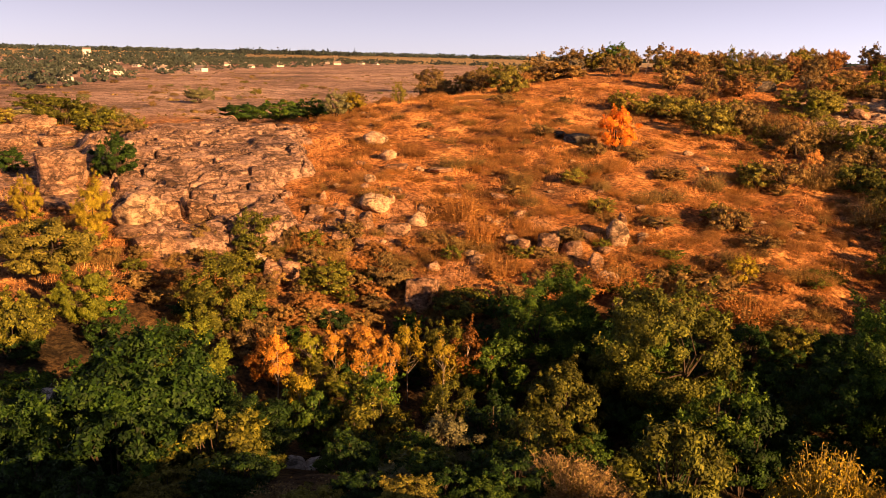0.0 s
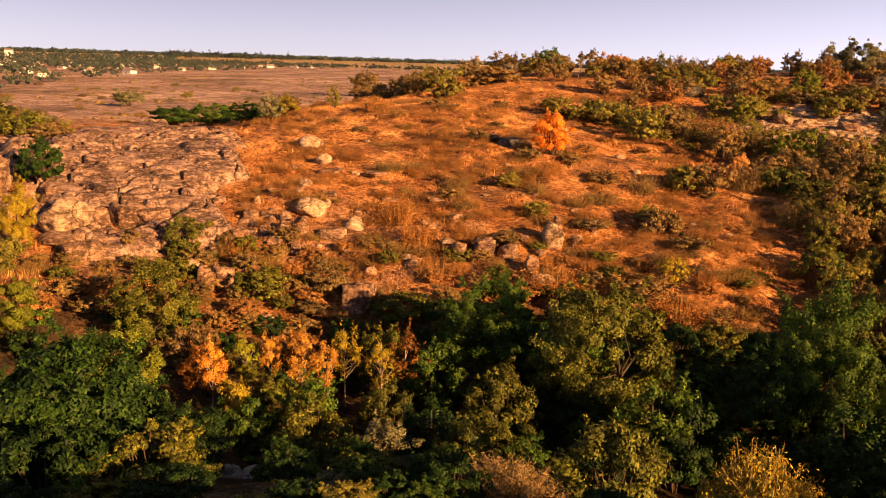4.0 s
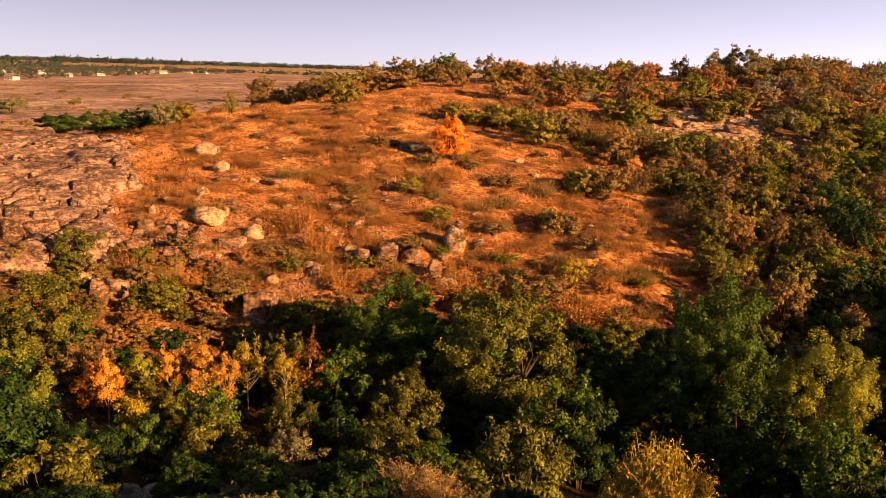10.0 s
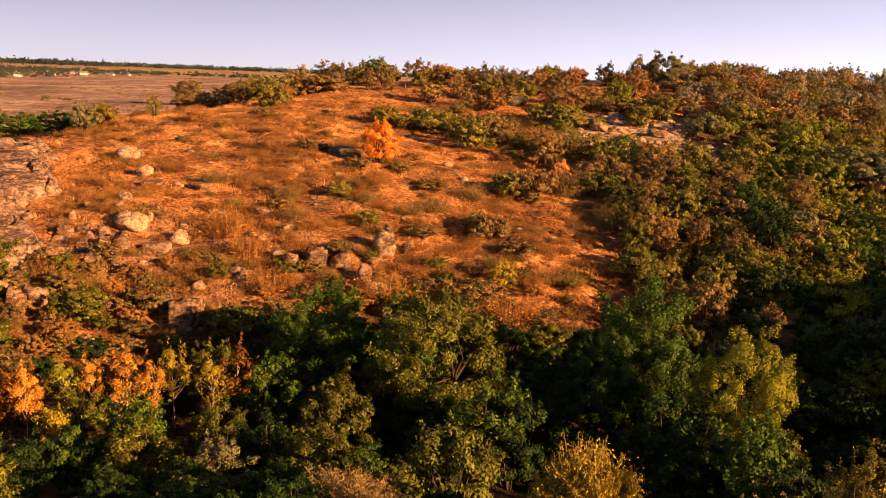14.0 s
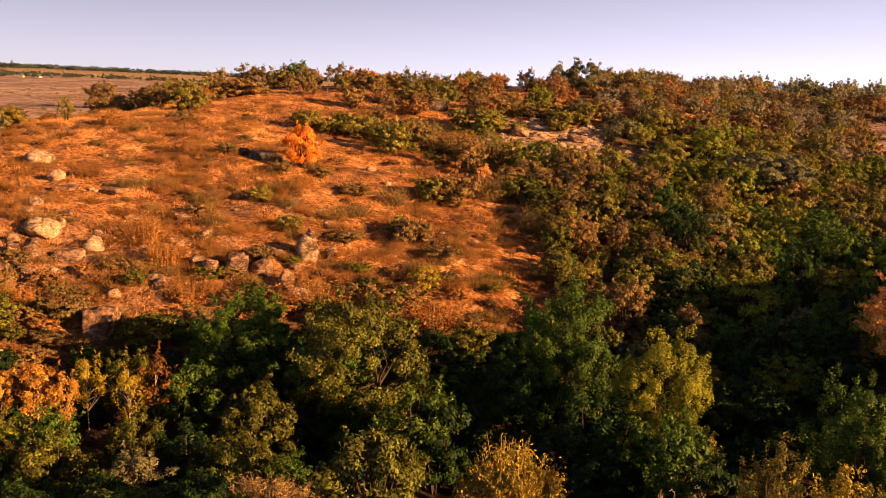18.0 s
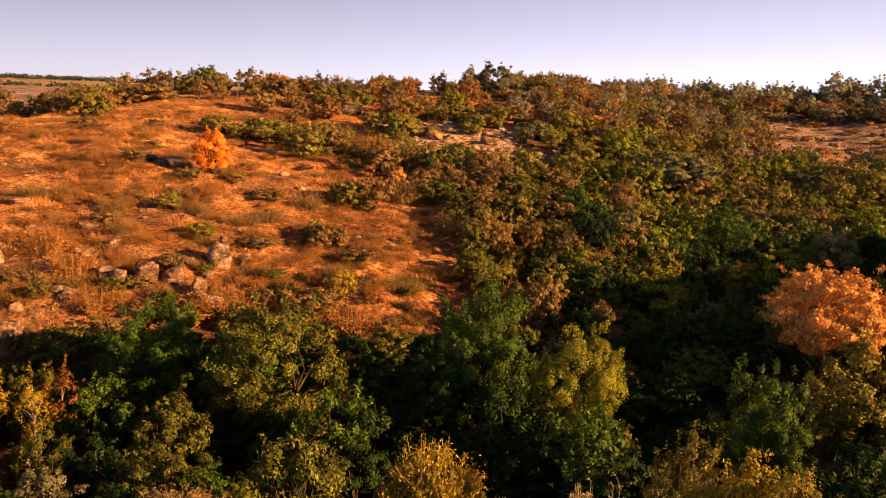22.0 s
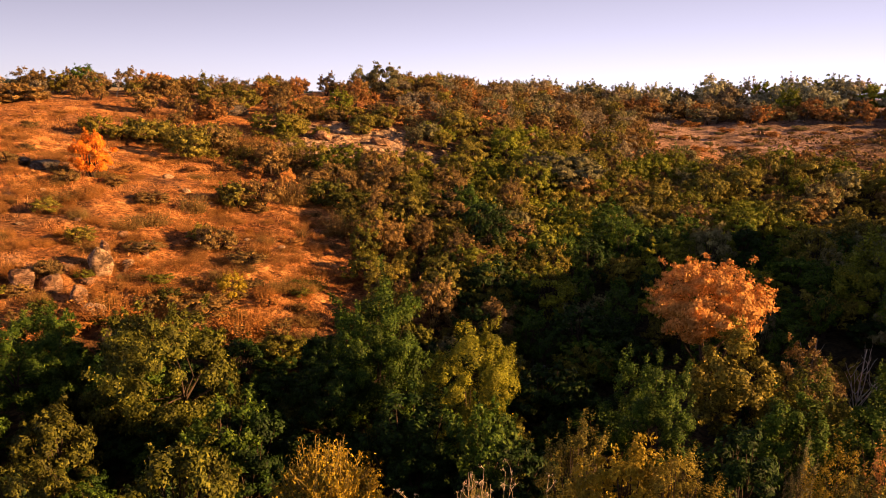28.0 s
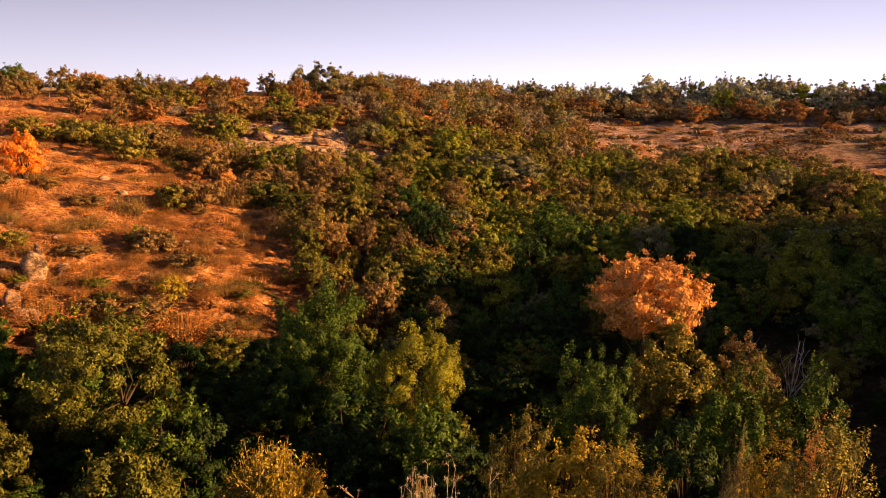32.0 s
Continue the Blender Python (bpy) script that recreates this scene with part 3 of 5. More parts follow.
def plant(kind, tone, place, x, y, wide, high, sink=0.0, shape=None, spin=None):
    """Sets one plant of that kind and leaf tone on the ground."""
    k = rng.integers(SHAPES[kind][0]) if shape is None else shape
    q = min(RATIOS, key=lambda v: abs(math.log(v * high / wide))) if kind not in ("brush", "bare") else 1.0
    spin = rng.uniform(0, 360) if spin is None else spin
    m = pose(x, y, float(land(x, y)) - sink, 0, 0, spin) @ Matrix.Diagonal((wide, wide * rng.uniform(0.88, 1.12), high, 1))
    key = (kind, int(k), q, tone)
    if key in FIRST:
        first = FIRST[key]
        ob = copy_thing(first, m @ Matrix.Diagonal((*(1 / s for s in first.scale), 1)))
    else:
        if key[:3] not in MODELS:
            MODELS[key[:3]] = SHAPES[kind][1](int(k), q)
        wood, leaves = MODELS[key[:3]]
        ob = new(NAMES.get(kind) or BUSH[tone])
        for name, (v, f) in wood:
            part_of(name, poly_mesh(name, v, f, {"sapling": BARK_PALE, "bare": BARK_DEAD, "broom": BARK_GOLD}.get(kind, BARK), False), ob)
        if leaves:
            part_of("crown", poly_mesh("crown", *leaves, LEAVES[tone]), ob)
        ob.matrix_basis = m
        FIRST[key] = ob
    words = FORM[kind] if kind == "bare" else TONE[tone] + " " + FORM[kind]
    name = NAMES.get(kind) or BUSH[tone]
    return tagged(ob, words + " " + WHERE[place], "tree" if "tree" in name else "bush", name.replace("_", " ") + " " + WHERE[place])


# ---- the ground: one sheet round the camera, finer where the view goes ----
def build_ground():
    a = np.concatenate([np.arange(-180, -60, 3.0), np.arange(-60, 60, 0.26), np.arange(60, 180, 3.0)])
    d = np.concatenate([[0.0, 1.0, 2.0, 3, 5, 7, 9], np.arange(10.5, 60, 0.75), np.arange(60, 110, 0.9), np.geomspace(110, 4700, 80)])
    A, D = np.meshgrid(np.radians(a), d, indexing="ij")
    x, y = np.sin(A) * D + 0.3, np.cos(A) * D - 0.3
    z = land(x, y)
    head = np.degrees(A)
    rocky = outcrop(x, y)
    z = z + rocky * 0.2 * fbm(x - 30, y, 1.8, 3)
    na, nd = A.shape
    i, j = np.meshgrid(np.arange(na), np.arange(nd - 1), indexing="ij")
    k = (i + 1) % na
    faces = np.stack([i * nd + j, i * nd + j + 1, k * nd + j + 1, k * nd + j], -1).reshape(-1, 4)
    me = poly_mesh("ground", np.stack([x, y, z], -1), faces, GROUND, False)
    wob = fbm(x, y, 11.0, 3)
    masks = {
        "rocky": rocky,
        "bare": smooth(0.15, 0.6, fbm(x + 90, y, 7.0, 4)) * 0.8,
        # where ravine and thicket shade goes into the ground colour
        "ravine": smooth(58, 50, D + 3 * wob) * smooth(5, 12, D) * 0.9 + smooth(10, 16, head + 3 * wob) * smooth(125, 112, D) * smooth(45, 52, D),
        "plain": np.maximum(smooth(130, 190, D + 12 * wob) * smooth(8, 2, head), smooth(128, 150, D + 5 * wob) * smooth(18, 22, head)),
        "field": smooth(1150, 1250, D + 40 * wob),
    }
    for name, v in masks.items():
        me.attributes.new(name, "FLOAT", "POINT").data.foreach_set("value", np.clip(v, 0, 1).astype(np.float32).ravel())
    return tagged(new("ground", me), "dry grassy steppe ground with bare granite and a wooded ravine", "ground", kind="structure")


def outcrop(x, y):
    """How bare the granite lies: the rounded dome at the end of the hill, and the ledges near its top."""
    d, head = np.hypot(x, y), np.degrees(np.arctan2(x, y))
    wob = fbm(x, y, 6.0, 3)
    dome = smooth(1.15, 0.75, np.hypot((head + 33.5) / 7.0, (d - 79) / 19) + 0.28 * wob)
    left = 0.85 * smooth(1.1, 0.7, np.hypot((head + 44) / 6.0, (d - 100) / 32) + 0.35 * wob)
    ledge = 0.9 * smooth(1.1, 0.7, np.hypot((head - 8.6) / 5.6, (d - 104) / 14) + 0.4 * wob)
    bank = 0.45 * smooth(1.1, 0.8, np.hypot((head + 22) / 12, (d - 60) / 6) + 0.5 * fbm(x, y, 3.0, 3))
    return np.clip(np.maximum(np.maximum(dome, left), np.maximum(ledge, bank)), 0, 1)


build_ground()


def cells(x, y, size, stretch, seed):
    """Worley cells: a random number for each cell, and how far a point is from the cell's edge."""
    u, v = x / size, y / (size * stretch)
    iu, iv = np.floor(u), np.floor(v)
    best, second, value = np.full(u.shape, 9.0), np.full(u.shape, 9.0), np.zeros(u.shape)
    for a in (-1, 0, 1):
        for b in (-1, 0, 1):
            p, q = iu + a, iv + b
            h1, h2, h3 = (np.modf(np.abs(np.sin(p * k1 + q * k2 + seed) * 43758.5))[0] for k1, k2 in ((127.1, 311.7), (269.5, 183.3), (419.2, 371.9)))
            d = np.hypot(p + h1 - u, q + h2 - v)
            near = d < best
            second = np.where(near, best, np.minimum(second, d))
            value = np.where(near, h3, value)
            best = np.where(near, d, best)
    return value, second - best


def granite_patch(name, label, heads, dists, fine, bulge, size, lift, beds, seed, mat):
    """Bare granite standing out of the turf: beds and blocks parted by fissures, over one stretch of ground."""
    a = np.arange(heads[0], heads[1], math.degrees(fine / (0.5 * (dists[0] + dists[1]))))
    d = np.arange(dists[0], dists[1], fine)
    A, D = np.meshgrid(np.radians(a), d, indexing="ij")
    x, y = np.sin(A) * D, np.cos(A) * D
    m = outcrop(x, y)
    base = land(x, y)
    wx, wy = x + 0.7 * fbm(x, y, 2.5, 3), y + 0.7 * fbm(x + 40, y, 2.5, 3)
    big, edge = cells(wx, wy, size, 1.0, seed)
    small, crack = cells(wx, wy, size * 0.30, 0.8, seed + 3)
    z = base + bulge * smooth(0.25, 0.95, m) + 0.35 * lift * (big - 0.5)
    # sheets of rock: gently sloping treads with undercut steps between them
    t = (z + 0.55 * fbm(x, y, 8.0, 3) + 0.3 * lift * big) / beds
    u = t - np.floor(t)
    z = z + 0.55 * beds * (np.floor(t) + smooth(0.74, 1.0, u) - t) - 0.28 * beds * smooth(0.60, 0.72, u) * smooth(0.86, 0.74, u)
    broken = smooth(0.95, 0.45, m)
    z = z - 0.95 * lift * smooth(0.05, 0.0, edge) + (0.05 + 0.95 * broken) * (0.26 * lift * (small - 0.5) - 0.26 * lift * smooth(0.08, 0.0, crack))
    z = z + 0.07 * fbm(x, y, 2.4, 3) + 0.02 * fbm(x + 9, y, 0.6, 2)
    z = z - 1.2 * smooth(0.42, 0.18, m)
    # the rock dives under the turf at the ends of the stretch
    ends = np.minimum(np.degrees(A) - heads[0], heads[1] - np.degrees(A))
    z = z - 2.5 * smooth(1.6, 0.0, ends) - 2.5 * smooth(3.0, 0.0, np.minimum(D - dists[0], dists[1] - D))
    na, nd = A.shape
    i, j = np.meshgrid(np.arange(na - 1), np.arange(nd - 1), indexing="ij")
    faces = np.stack([i * nd + j, i * nd + j + 1, (i + 1) * nd + j + 1, (i + 1) * nd + j], -1).reshape(-1, 4)
    faces = faces[m.ravel()[faces].max(1) > 0.16]
    root = new(name)
    points, owner = np.stack([x, y, z], -1).reshape(-1, 3), big.ravel()[faces[:, 0]]
    label_of = {}
    number = {int(f[0]): k for k, f in enumerate(faces)}
    for start in number:
        if start in label_of:
            continue
        label_of[start], queue, piece = start, [start], []
        while queue:
            q = queue.pop()
            piece.append(number[q])
            for side in (q - 1, q + 1, q - nd, q + nd):
                if side in number and side not in label_of and owner[number[side]] == owner[number[start]]:
                    label_of[side] = start
                    queue.append(side)
        if len(piece) < 25:
            continue
        used, flat = np.unique(faces[piece], return_inverse=True)
        part_of("rock_bed", poly_mesh("rock_bed", points[used], flat.reshape(-1, 4), mat, False), root)
    tagged(root, label, "rock")


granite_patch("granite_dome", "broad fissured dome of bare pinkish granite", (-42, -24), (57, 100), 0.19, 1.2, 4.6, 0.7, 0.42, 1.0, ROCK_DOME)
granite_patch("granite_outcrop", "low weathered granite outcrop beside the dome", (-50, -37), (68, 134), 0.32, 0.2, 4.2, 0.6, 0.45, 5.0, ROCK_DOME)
granite_patch("granite_ledge", "broken sunlit granite ledge near the crest", (1.5, 16), (87, 121), 0.26, 0.2, 2.8, 0.6, 0.45, 9.0, ROCK_PALE)


# ---- plants, one by one ----
# trees and bushes of the ravine floor, from its open end round to the far bend
plant("tree", "dark", "valley", -19.2, 24.3, 8.7, 6.0)
plant("tree", "dark", "valley", -16.0, 25.4, 4.7, 3.4)
plant("near_shrub", "dark", "valley", -17.9, 23.2, 4.6, 3.5)
plant("near_shrub", "green", "valley", -19.6, 21.4, 4.0, 3.4)
plant("tree", "dark", "valley", -21.8, 22.1, 5.5, 4.6)
plant("near_shrub", "dark", "valley", -17.0, 20.2, 4.8, 2.9)
plant("near_shrub", "moss", "valley", -14.6, 21.6, 4.2, 2.4)
plant("near_shrub", "dark", "valley", -19.2, 19.4, 4.4, 2.6)
plant("small_tree", "lime", "valley", -22.9, 32.8, 3.7, 5.7)
plant("small_tree", "lime", "valley", -33.0, 37.6, 3.9, 3.8)
plant("small_tree", "olive", "valley", -38.7, 40.4, 6.9, 3.9)
plant("small_tree", "moss", "valley", -26.7, 41.1, 5.1, 5.1)
plant("near_shrub", "moss", "valley", -34.1, 33.7, 4.8, 3.3)
plant("sapling", "amber", "valley", -20.7, 36.5, 1.6, 3.9)
plant("sapling", "gold", "valley", -18.3, 34.4, 2.2, 3.0)
plant("sapling", "lime", "valley", -19.8, 38.2, 2.3, 3.9)
plant("sapling", "amber", "valley", -18.6, 38.7, 1.5, 4.0)
plant("sapling", "amber", "valley", -16.8, 38.5, 2.0, 4.4)
plant("sapling", "amber", "valley", -15.3, 38.0, 1.6, 4.5)
plant("sapling", "gold", "valley", -15.2, 40.2, 1.8, 4.6)
plant("sapling", "lime", "valley", -15.5, 34.7, 2.8, 3.9)
plant("sapling", "green", "valley", -14.3, 34.1, 2.7, 3.7)
plant("sapling", "gold", "valley", -12.9, 38.9, 1.9, 4.7)
plant("near_shrub", "moss", "valley", -12.1, 37.1, 2.9, 3.1)
plant("sapling", "rust", "valley", -12.0, 40.3, 2.6, 4.4)
plant("sapling", "rust", "valley", -17.6, 40.1, 2.4, 3.8)
plant("near_shrub", "rust", "valley", -21.9, 37.9, 3.2, 2.8)
plant("sapling", "lime", "valley", -17.9, 28.9, 2.8, 3.2)
plant("near_shrub", "moss", "valley", -22.0, 31.0, 3.4, 3.6)
plant("near_shrub", "green", "valley", -16.3, 32.1, 3.7, 3.2)
plant("near_shrub", "moss", "valley", -13.4, 31.3, 3.8, 2.9)
plant("near_shrub", "moss", "valley", -19.0, 37.4, 3.1, 2.6)
plant("near_shrub", "brown", "valley", -24.2, 40.3, 3.8, 2.7)
plant("small_tree", "moss", "valley", -13.7, 41.8, 3.2, 4.3)
plant("small_tree", "green", "valley", -10.7, 40.6, 4.2, 4.0)
plant("tree", "green", "valley", -8.8, 44.1, 6.5, 5.6)
plant("tree", "moss", "valley", -2.3, 40.9, 7.8, 7.1)
plant("small_tree", "green", "valley", -4.2, 41.8, 4.8, 4.9)
plant("near_shrub", "moss", "valley", -6.6, 37.4, 4.6, 4.4)
plant("near_shrub", "dark", "valley", -8.5, 32.9, 4.0, 3.3)
plant("near_shrub", "grey", "valley", -9.6, 29.5, 3.2, 2.4)
plant("near_shrub", "moss", "valley", -6.7, 30.3, 3.2, 3.0)
plant("near_shrub", "green", "valley", -9.9, 27.3, 2.6, 1.7)
plant("near_shrub", "moss", "rim", -1.2, 28.0, 4.3, 3.7)
plant("near_shrub", "green", "valley", 0.3, 36.0, 4.1, 5.0)
plant("broom", "straw", "rim", -3.5, 21.7, 4.6, 1.65)
plant("broom", "gold", "rim", 2.7, 20.8, 4.3, 3.0)
plant("near_shrub", "olive", "rim", 2.8, 21.2, 3.3, 2.3)
plant("tree", "green", "valley", 7.8, 42.3, 6.1, 8.2)
plant("tree", "dark", "valley", 5.6, 41.6, 5.6, 5.1)
plant("tree", "lime", "valley", 11.3, 37.3, 5.2, 7.9)
plant("near_shrub", "green", "valley", 10.4, 32.4, 3.9, 5.1)
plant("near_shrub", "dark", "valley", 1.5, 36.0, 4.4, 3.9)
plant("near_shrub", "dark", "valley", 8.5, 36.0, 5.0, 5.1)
plant("tree", "green", "valley", 17.8, 32.4, 4.7, 7.5)
plant("high_tree", "orange", "valley", 24.9, 40.2, 6.7, 8.8)
plant("small_tree", "olive", "valley", 24.9, 37.4, 5.6, 6.6)
plant("small_tree", "brown", "valley", 28.3, 36.4, 4.0, 5.4)
plant("small_tree", "moss", "valley", 25.9, 33.0, 4.2, 6.3)
plant("small_tree", "green", "valley", 23.0, 30.2, 3.8, 6.3)
plant("small_tree", "green", "valley", 26.8, 29.7, 4.0, 6.8)
plant("bare", "grey", "valley", 31.9, 37.2, 3.5, 7.3)
plant("bare", "grey", "valley", 30.8, 39.4, 3.6, 6.1)
plant("bank_bush", "gold", "rim", 7.9, 15.0, 3.4, 3.1)
plant("bank_bush", "olive", "rim", 8.2, 18.2, 2.0, 3.7)
plant("bank_bush", "olive", "rim", 8.3, 13.7, 1.9, 2.8)
plant("bank_bush", "gold", "rim", 11.1, 12.9, 1.7, 3.9)
plant("bank_bush", "olive", "rim", 10.3, 10.9, 2.4, 3.7)
plant("bank_bush", "orange", "rim", 10.9, 11.7, 1.3, 3.9)
plant("bank_bush", "grey", "rim", 12.4, 15.7, 1.1, 4.1)
plant("broom", "grey", "rim", 5.7, 17.8, 1.3, 2.0)
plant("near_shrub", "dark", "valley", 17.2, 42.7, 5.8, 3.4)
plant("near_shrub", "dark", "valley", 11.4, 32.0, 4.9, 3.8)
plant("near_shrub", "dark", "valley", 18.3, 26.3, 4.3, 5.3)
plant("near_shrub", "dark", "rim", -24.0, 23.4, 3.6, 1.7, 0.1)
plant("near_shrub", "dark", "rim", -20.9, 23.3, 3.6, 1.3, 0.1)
plant("near_shrub", "olive", "rim", -14.4, 18.9, 2.6, 1.0, 0.1)
plant("near_shrub", "dark", "rim", -12.5, 19.0, 2.1, 0.9, 0.1)
plant("brush", "brown", "rim", -10.4, 17.9, 1.7, 0.6, 0.1)
plant("near_shrub", "olive", "rim", -9.0, 17.5, 1.7, 0.6, 0.1)
plant("near_shrub", "dark", "rim", -8.4, 19.1, 2.0, 0.8, 0.1)
plant("near_shrub", "olive", "rim", -7.2, 19.0, 1.8, 0.7, 0.1)
plant("near_shrub", "dark", "rim", -6.5, 20.1, 1.8, 0.9, 0.1)
plant("near_shrub", "green", "rim", -5.3, 20.2, 1.7, 0.8, 0.1)
plant("near_shrub", "olive", "rim", -12.6, 20.1, 1.5, 0.7, 0.1)
plant("brush", "brown", "rim", -9.8, 20.5, 1.5, 0.6, 0.1)
plant("near_shrub", "grey", "rim", -8.7, 21.6, 1.5, 0.7, 0.1)

# the stand-alone plants of the hillside and the rocks
plant("near_shrub", "dark", "rocks", -46.6, 57.4, 4.4, 3.8, 0.1)
plant("small_tree", "gold", "rocks", -39.6, 46.4, 3.2, 4.8)
plant("small_tree", "gold", "rocks", -44.6, 45.9, 2.5, 3.4)
plant("shrub", "moss", "rocks", -30.9, 51.4, 3.1, 2.6, 0.1)
plant("near_shrub", "flame", "hill", -10.4, 78.8, 4.2, 4.0, 0.1, 1)
plant("shrub", "brown", "hill", -8.3, 77.4, 2.6, 1.0, 0.1)
plant("shrub", "green", "crest", -18.6, 132.7, 5.1, 3.9)
plant("bare", "grey", "crest", -13.6, 127.3, 2.9, 3.5)
plant("shrub", "olive", "crest", -28.2, 108.8, 6.4, 4.2, 0.1)
plant("shrub", "brown", "crest", -111.3, 313.9, 16.0, 9.0, 0.1)
plant("shrub", "olive", "crest", -37.0, 93.6, 1.9, 2.6, 0.1)
plant("shrub", "gold", "crest", -42.6, 93.0, 4.1, 2.4, 0.1)
plant("shrub", "brown", "crest", -25.2, 121.8, 9.6, 2.9, 0.1)
plant("shrub", "brown", "crest", -33.9, 113.6, 6.8, 2.7, 0.1)
plant("shrub", "olive", "hill", -13.1, 102.1, 4.6, 2.6, 0.1)
plant("shrub", "olive", "hill", -7.8, 102.1, 6.6, 3.0, 0.1)
plant("shrub", "olive", "hill", -10.4, 101.7, 3.9, 2.0, 0.1)
plant("shrub", "olive", "hill", -3.0, 95.4, 5.8, 3.7, 0.1)
plant("shrub", "brown", "hill", -0.3, 99.8, 5.8, 3.8, 0.1)
plant("shrub", "olive", "hill", -5.2, 101.8, 5.2, 2.6, 0.1)
plant("brush", "brown", "hill", 2.5, 99.2, 5.1, 3.2, 0.1)
plant("shrub", "brown", "hill", 5.0, 90.7, 4.7, 3.5, 0.1)
plant("brush", "brown", "hill", 7.7, 93.4, 4.2, 3.0, 0.1)
plant("shrub", "olive", "hill", 1.2, 76.2, 4.4, 2.6, 0.1)
plant("shrub", "brown", "hill", 3.4, 76.3, 4.4, 2.7, 0.1)
plant("brush", "brown", "hill", 6.2, 77.9, 3.5, 3.0, 0.1)
plant("shrub", "olive", "hill", 8.9, 80.1, 3.1, 2.1, 0.1)
plant("brush", "brown", "hill", -2.2, 74.3, 3.4, 1.9, 0.1)
plant("shrub", "brown", "hill", -0.3, 65.5, 4.0, 1.9, 0.1)
plant("shrub", "olive", "hill", -1.4, 67.3, 2.6, 1.5, 0.1)
plant("shrub", "olive", "hill", -9.4, 64.4, 2.5, 1.4, 0.1)
plant("brush", "brown", "hill", -6.8, 68.2, 2.7, 1.1, 0.1)
plant("brush", "brown", "hill", -16.6, 68.7, 2.7, 1.4, 0.1)
plant("shrub", "olive", "hill", -12.5, 69.9, 2.8, 1.2, 0.1)
plant("brush", "tawny", "hill", -19.2, 61.4, 4.0, 2.3, 0.1)
plant("brush", "tawny", "hill", -16.6, 58.1, 3.6, 2.4, 0.1)
plant("brush", "brown", "hill", -14.8, 63.7, 2.5, 1.1, 0.1)
plant("brush", "brown", "hill", -23.1, 70.9, 3.4, 1.3, 0.1)
plant("brush", "tawny", "hill", -20.6, 81.8, 3.3, 1.4, 0.1)
plant("shrub", "orange", "hill", 5.9, 82.0, 2.1, 2.4, 0.1)
plant("shrub", "olive", "hill", 2.8, 122.2, 6.3, 3.3, 0.1)
plant("shrub", "olive", "hill", 17.1, 110.6, 4.3, 2.9, 0.1)
plant("shrub", "olive", "hill", 8.1, 108.6, 4.9, 2.8, 0.1)
plant("shrub", "olive", "hill", 4.8, 112.4, 4.3, 2.5, 0.1)
plant("brush", "brown", "hill", 12.3, 118.4, 5.3, 2.7, 0.1)
plant("brush", "brown", "hill", 12.8, 83.1, 4.3, 3.3, 0.1)
plant("brush", "brown", "hill", 9.8, 71.2, 4.2, 2.3, 0.1)
plant("brush", "tawny", "hill", -27.3, 73.1, 3.0, 1.3, 0.1)
plant("brush", "tawny", "hill", -10.3, 73.8, 2.9, 1.2, 0.1)
plant("brush", "tawny", "hill", -5.6, 75.4, 2.9, 1.2, 0.1)
plant("brush", "brown", "hill", 12.1, 68.4, 5.0, 2.7, 0.1)
plant("shrub", "olive", "hill", 15.0, 72.5, 4.8, 3.4, 0.1)
plant("small_tree", "grey", "crest", 24.8, 137.8, 6.4, 5.6)
plant("small_tree", "grey", "crest", 20.7, 138.5, 3.6, 4.9)
plant("shrub", "moss", "hill", -29.4, 47.7, 3.0, 1.7, 0.1)
plant("shrub", "moss", "hill", -23.8, 48.6, 4.0, 2.2, 0.1)
plant("shrub", "brown", "hill", -20.5, 50.8, 4.0, 1.8, 0.1)
plant("shrub", "moss", "hill", -30.9, 53.4, 2.4, 1.6, 0.1)
plant("shrub", "moss", "hill", -15.1, 49.3, 4.5, 1.7, 0.1)
plant("brush", "tawny", "hill", -23.1, 52.1, 3.4, 1.3, 0.1)
plant("shrub", "brown", "hill", -33.9, 50.2, 2.4, 1.6, 0.1)
plant("brush", "tawny", "hill", -14.0, 54.4, 4.1, 1.5, 0.1)
plant("brush", "tawny", "hill", -6.4, 54.8, 4.7, 1.6, 0.1)
plant("shrub", "brown", "hill", -1.2, 54.6, 5.1, 1.6, 0.1)
plant("brush", "tawny", "hill", 1.5, 53.2, 4.2, 1.8, 0.1)
plant("brush", "tawny", "hill", -19.6, 55.7, 3.1, 1.4, 0.1)
plant("brush", "tawny", "hill", -27.3, 52.3, 2.3, 1.5, 0.1)
plant("shrub", "gold", "hill", 0.7, 56.7, 2.2, 1.9, 0.1)

# the green thicket in the hollow and the bushes of the rise by the village
plant("near_shrub", "dark", "plain", -72.9, 119.9, 8.1, 3.2, 0.1)
plant("near_shrub", "green", "plain", -54.7, 97.8, 7.2, 2.7, 0.1)
plant("near_shrub", "dark", "plain", -47.3, 91.9, 5.3, 2.5, 0.1)
plant("shrub", "grey", "plain", -42.7, 89.0, 3.8, 3.0, 0.1)
plant("shrub", "grey", "plain", -125.5, 186.1, 8.6, 4.0, 0.1)
plant("shrub", "brown", "plain", -43.3, 94.7, 4.0, 2.0, 0.1)
plant("shrub", "moss", "rocks", -84.6, 94.5, 9.0, 3.7, 0.1)
plant("shrub", "moss", "rocks", -68.7, 81.9, 7.6, 3.1, 0.1)
plant("shrub", "moss", "rocks", -132.3, 140.4, 11.1, 3.7, 0.1)
plant("shrub", "brown", "rocks", -57.5, 72.5, 5.4, 2.4, 0.1)
plant("shrub", "dark", "rocks", -56.4, 56.6, 3.1, 2.1, 0.1)
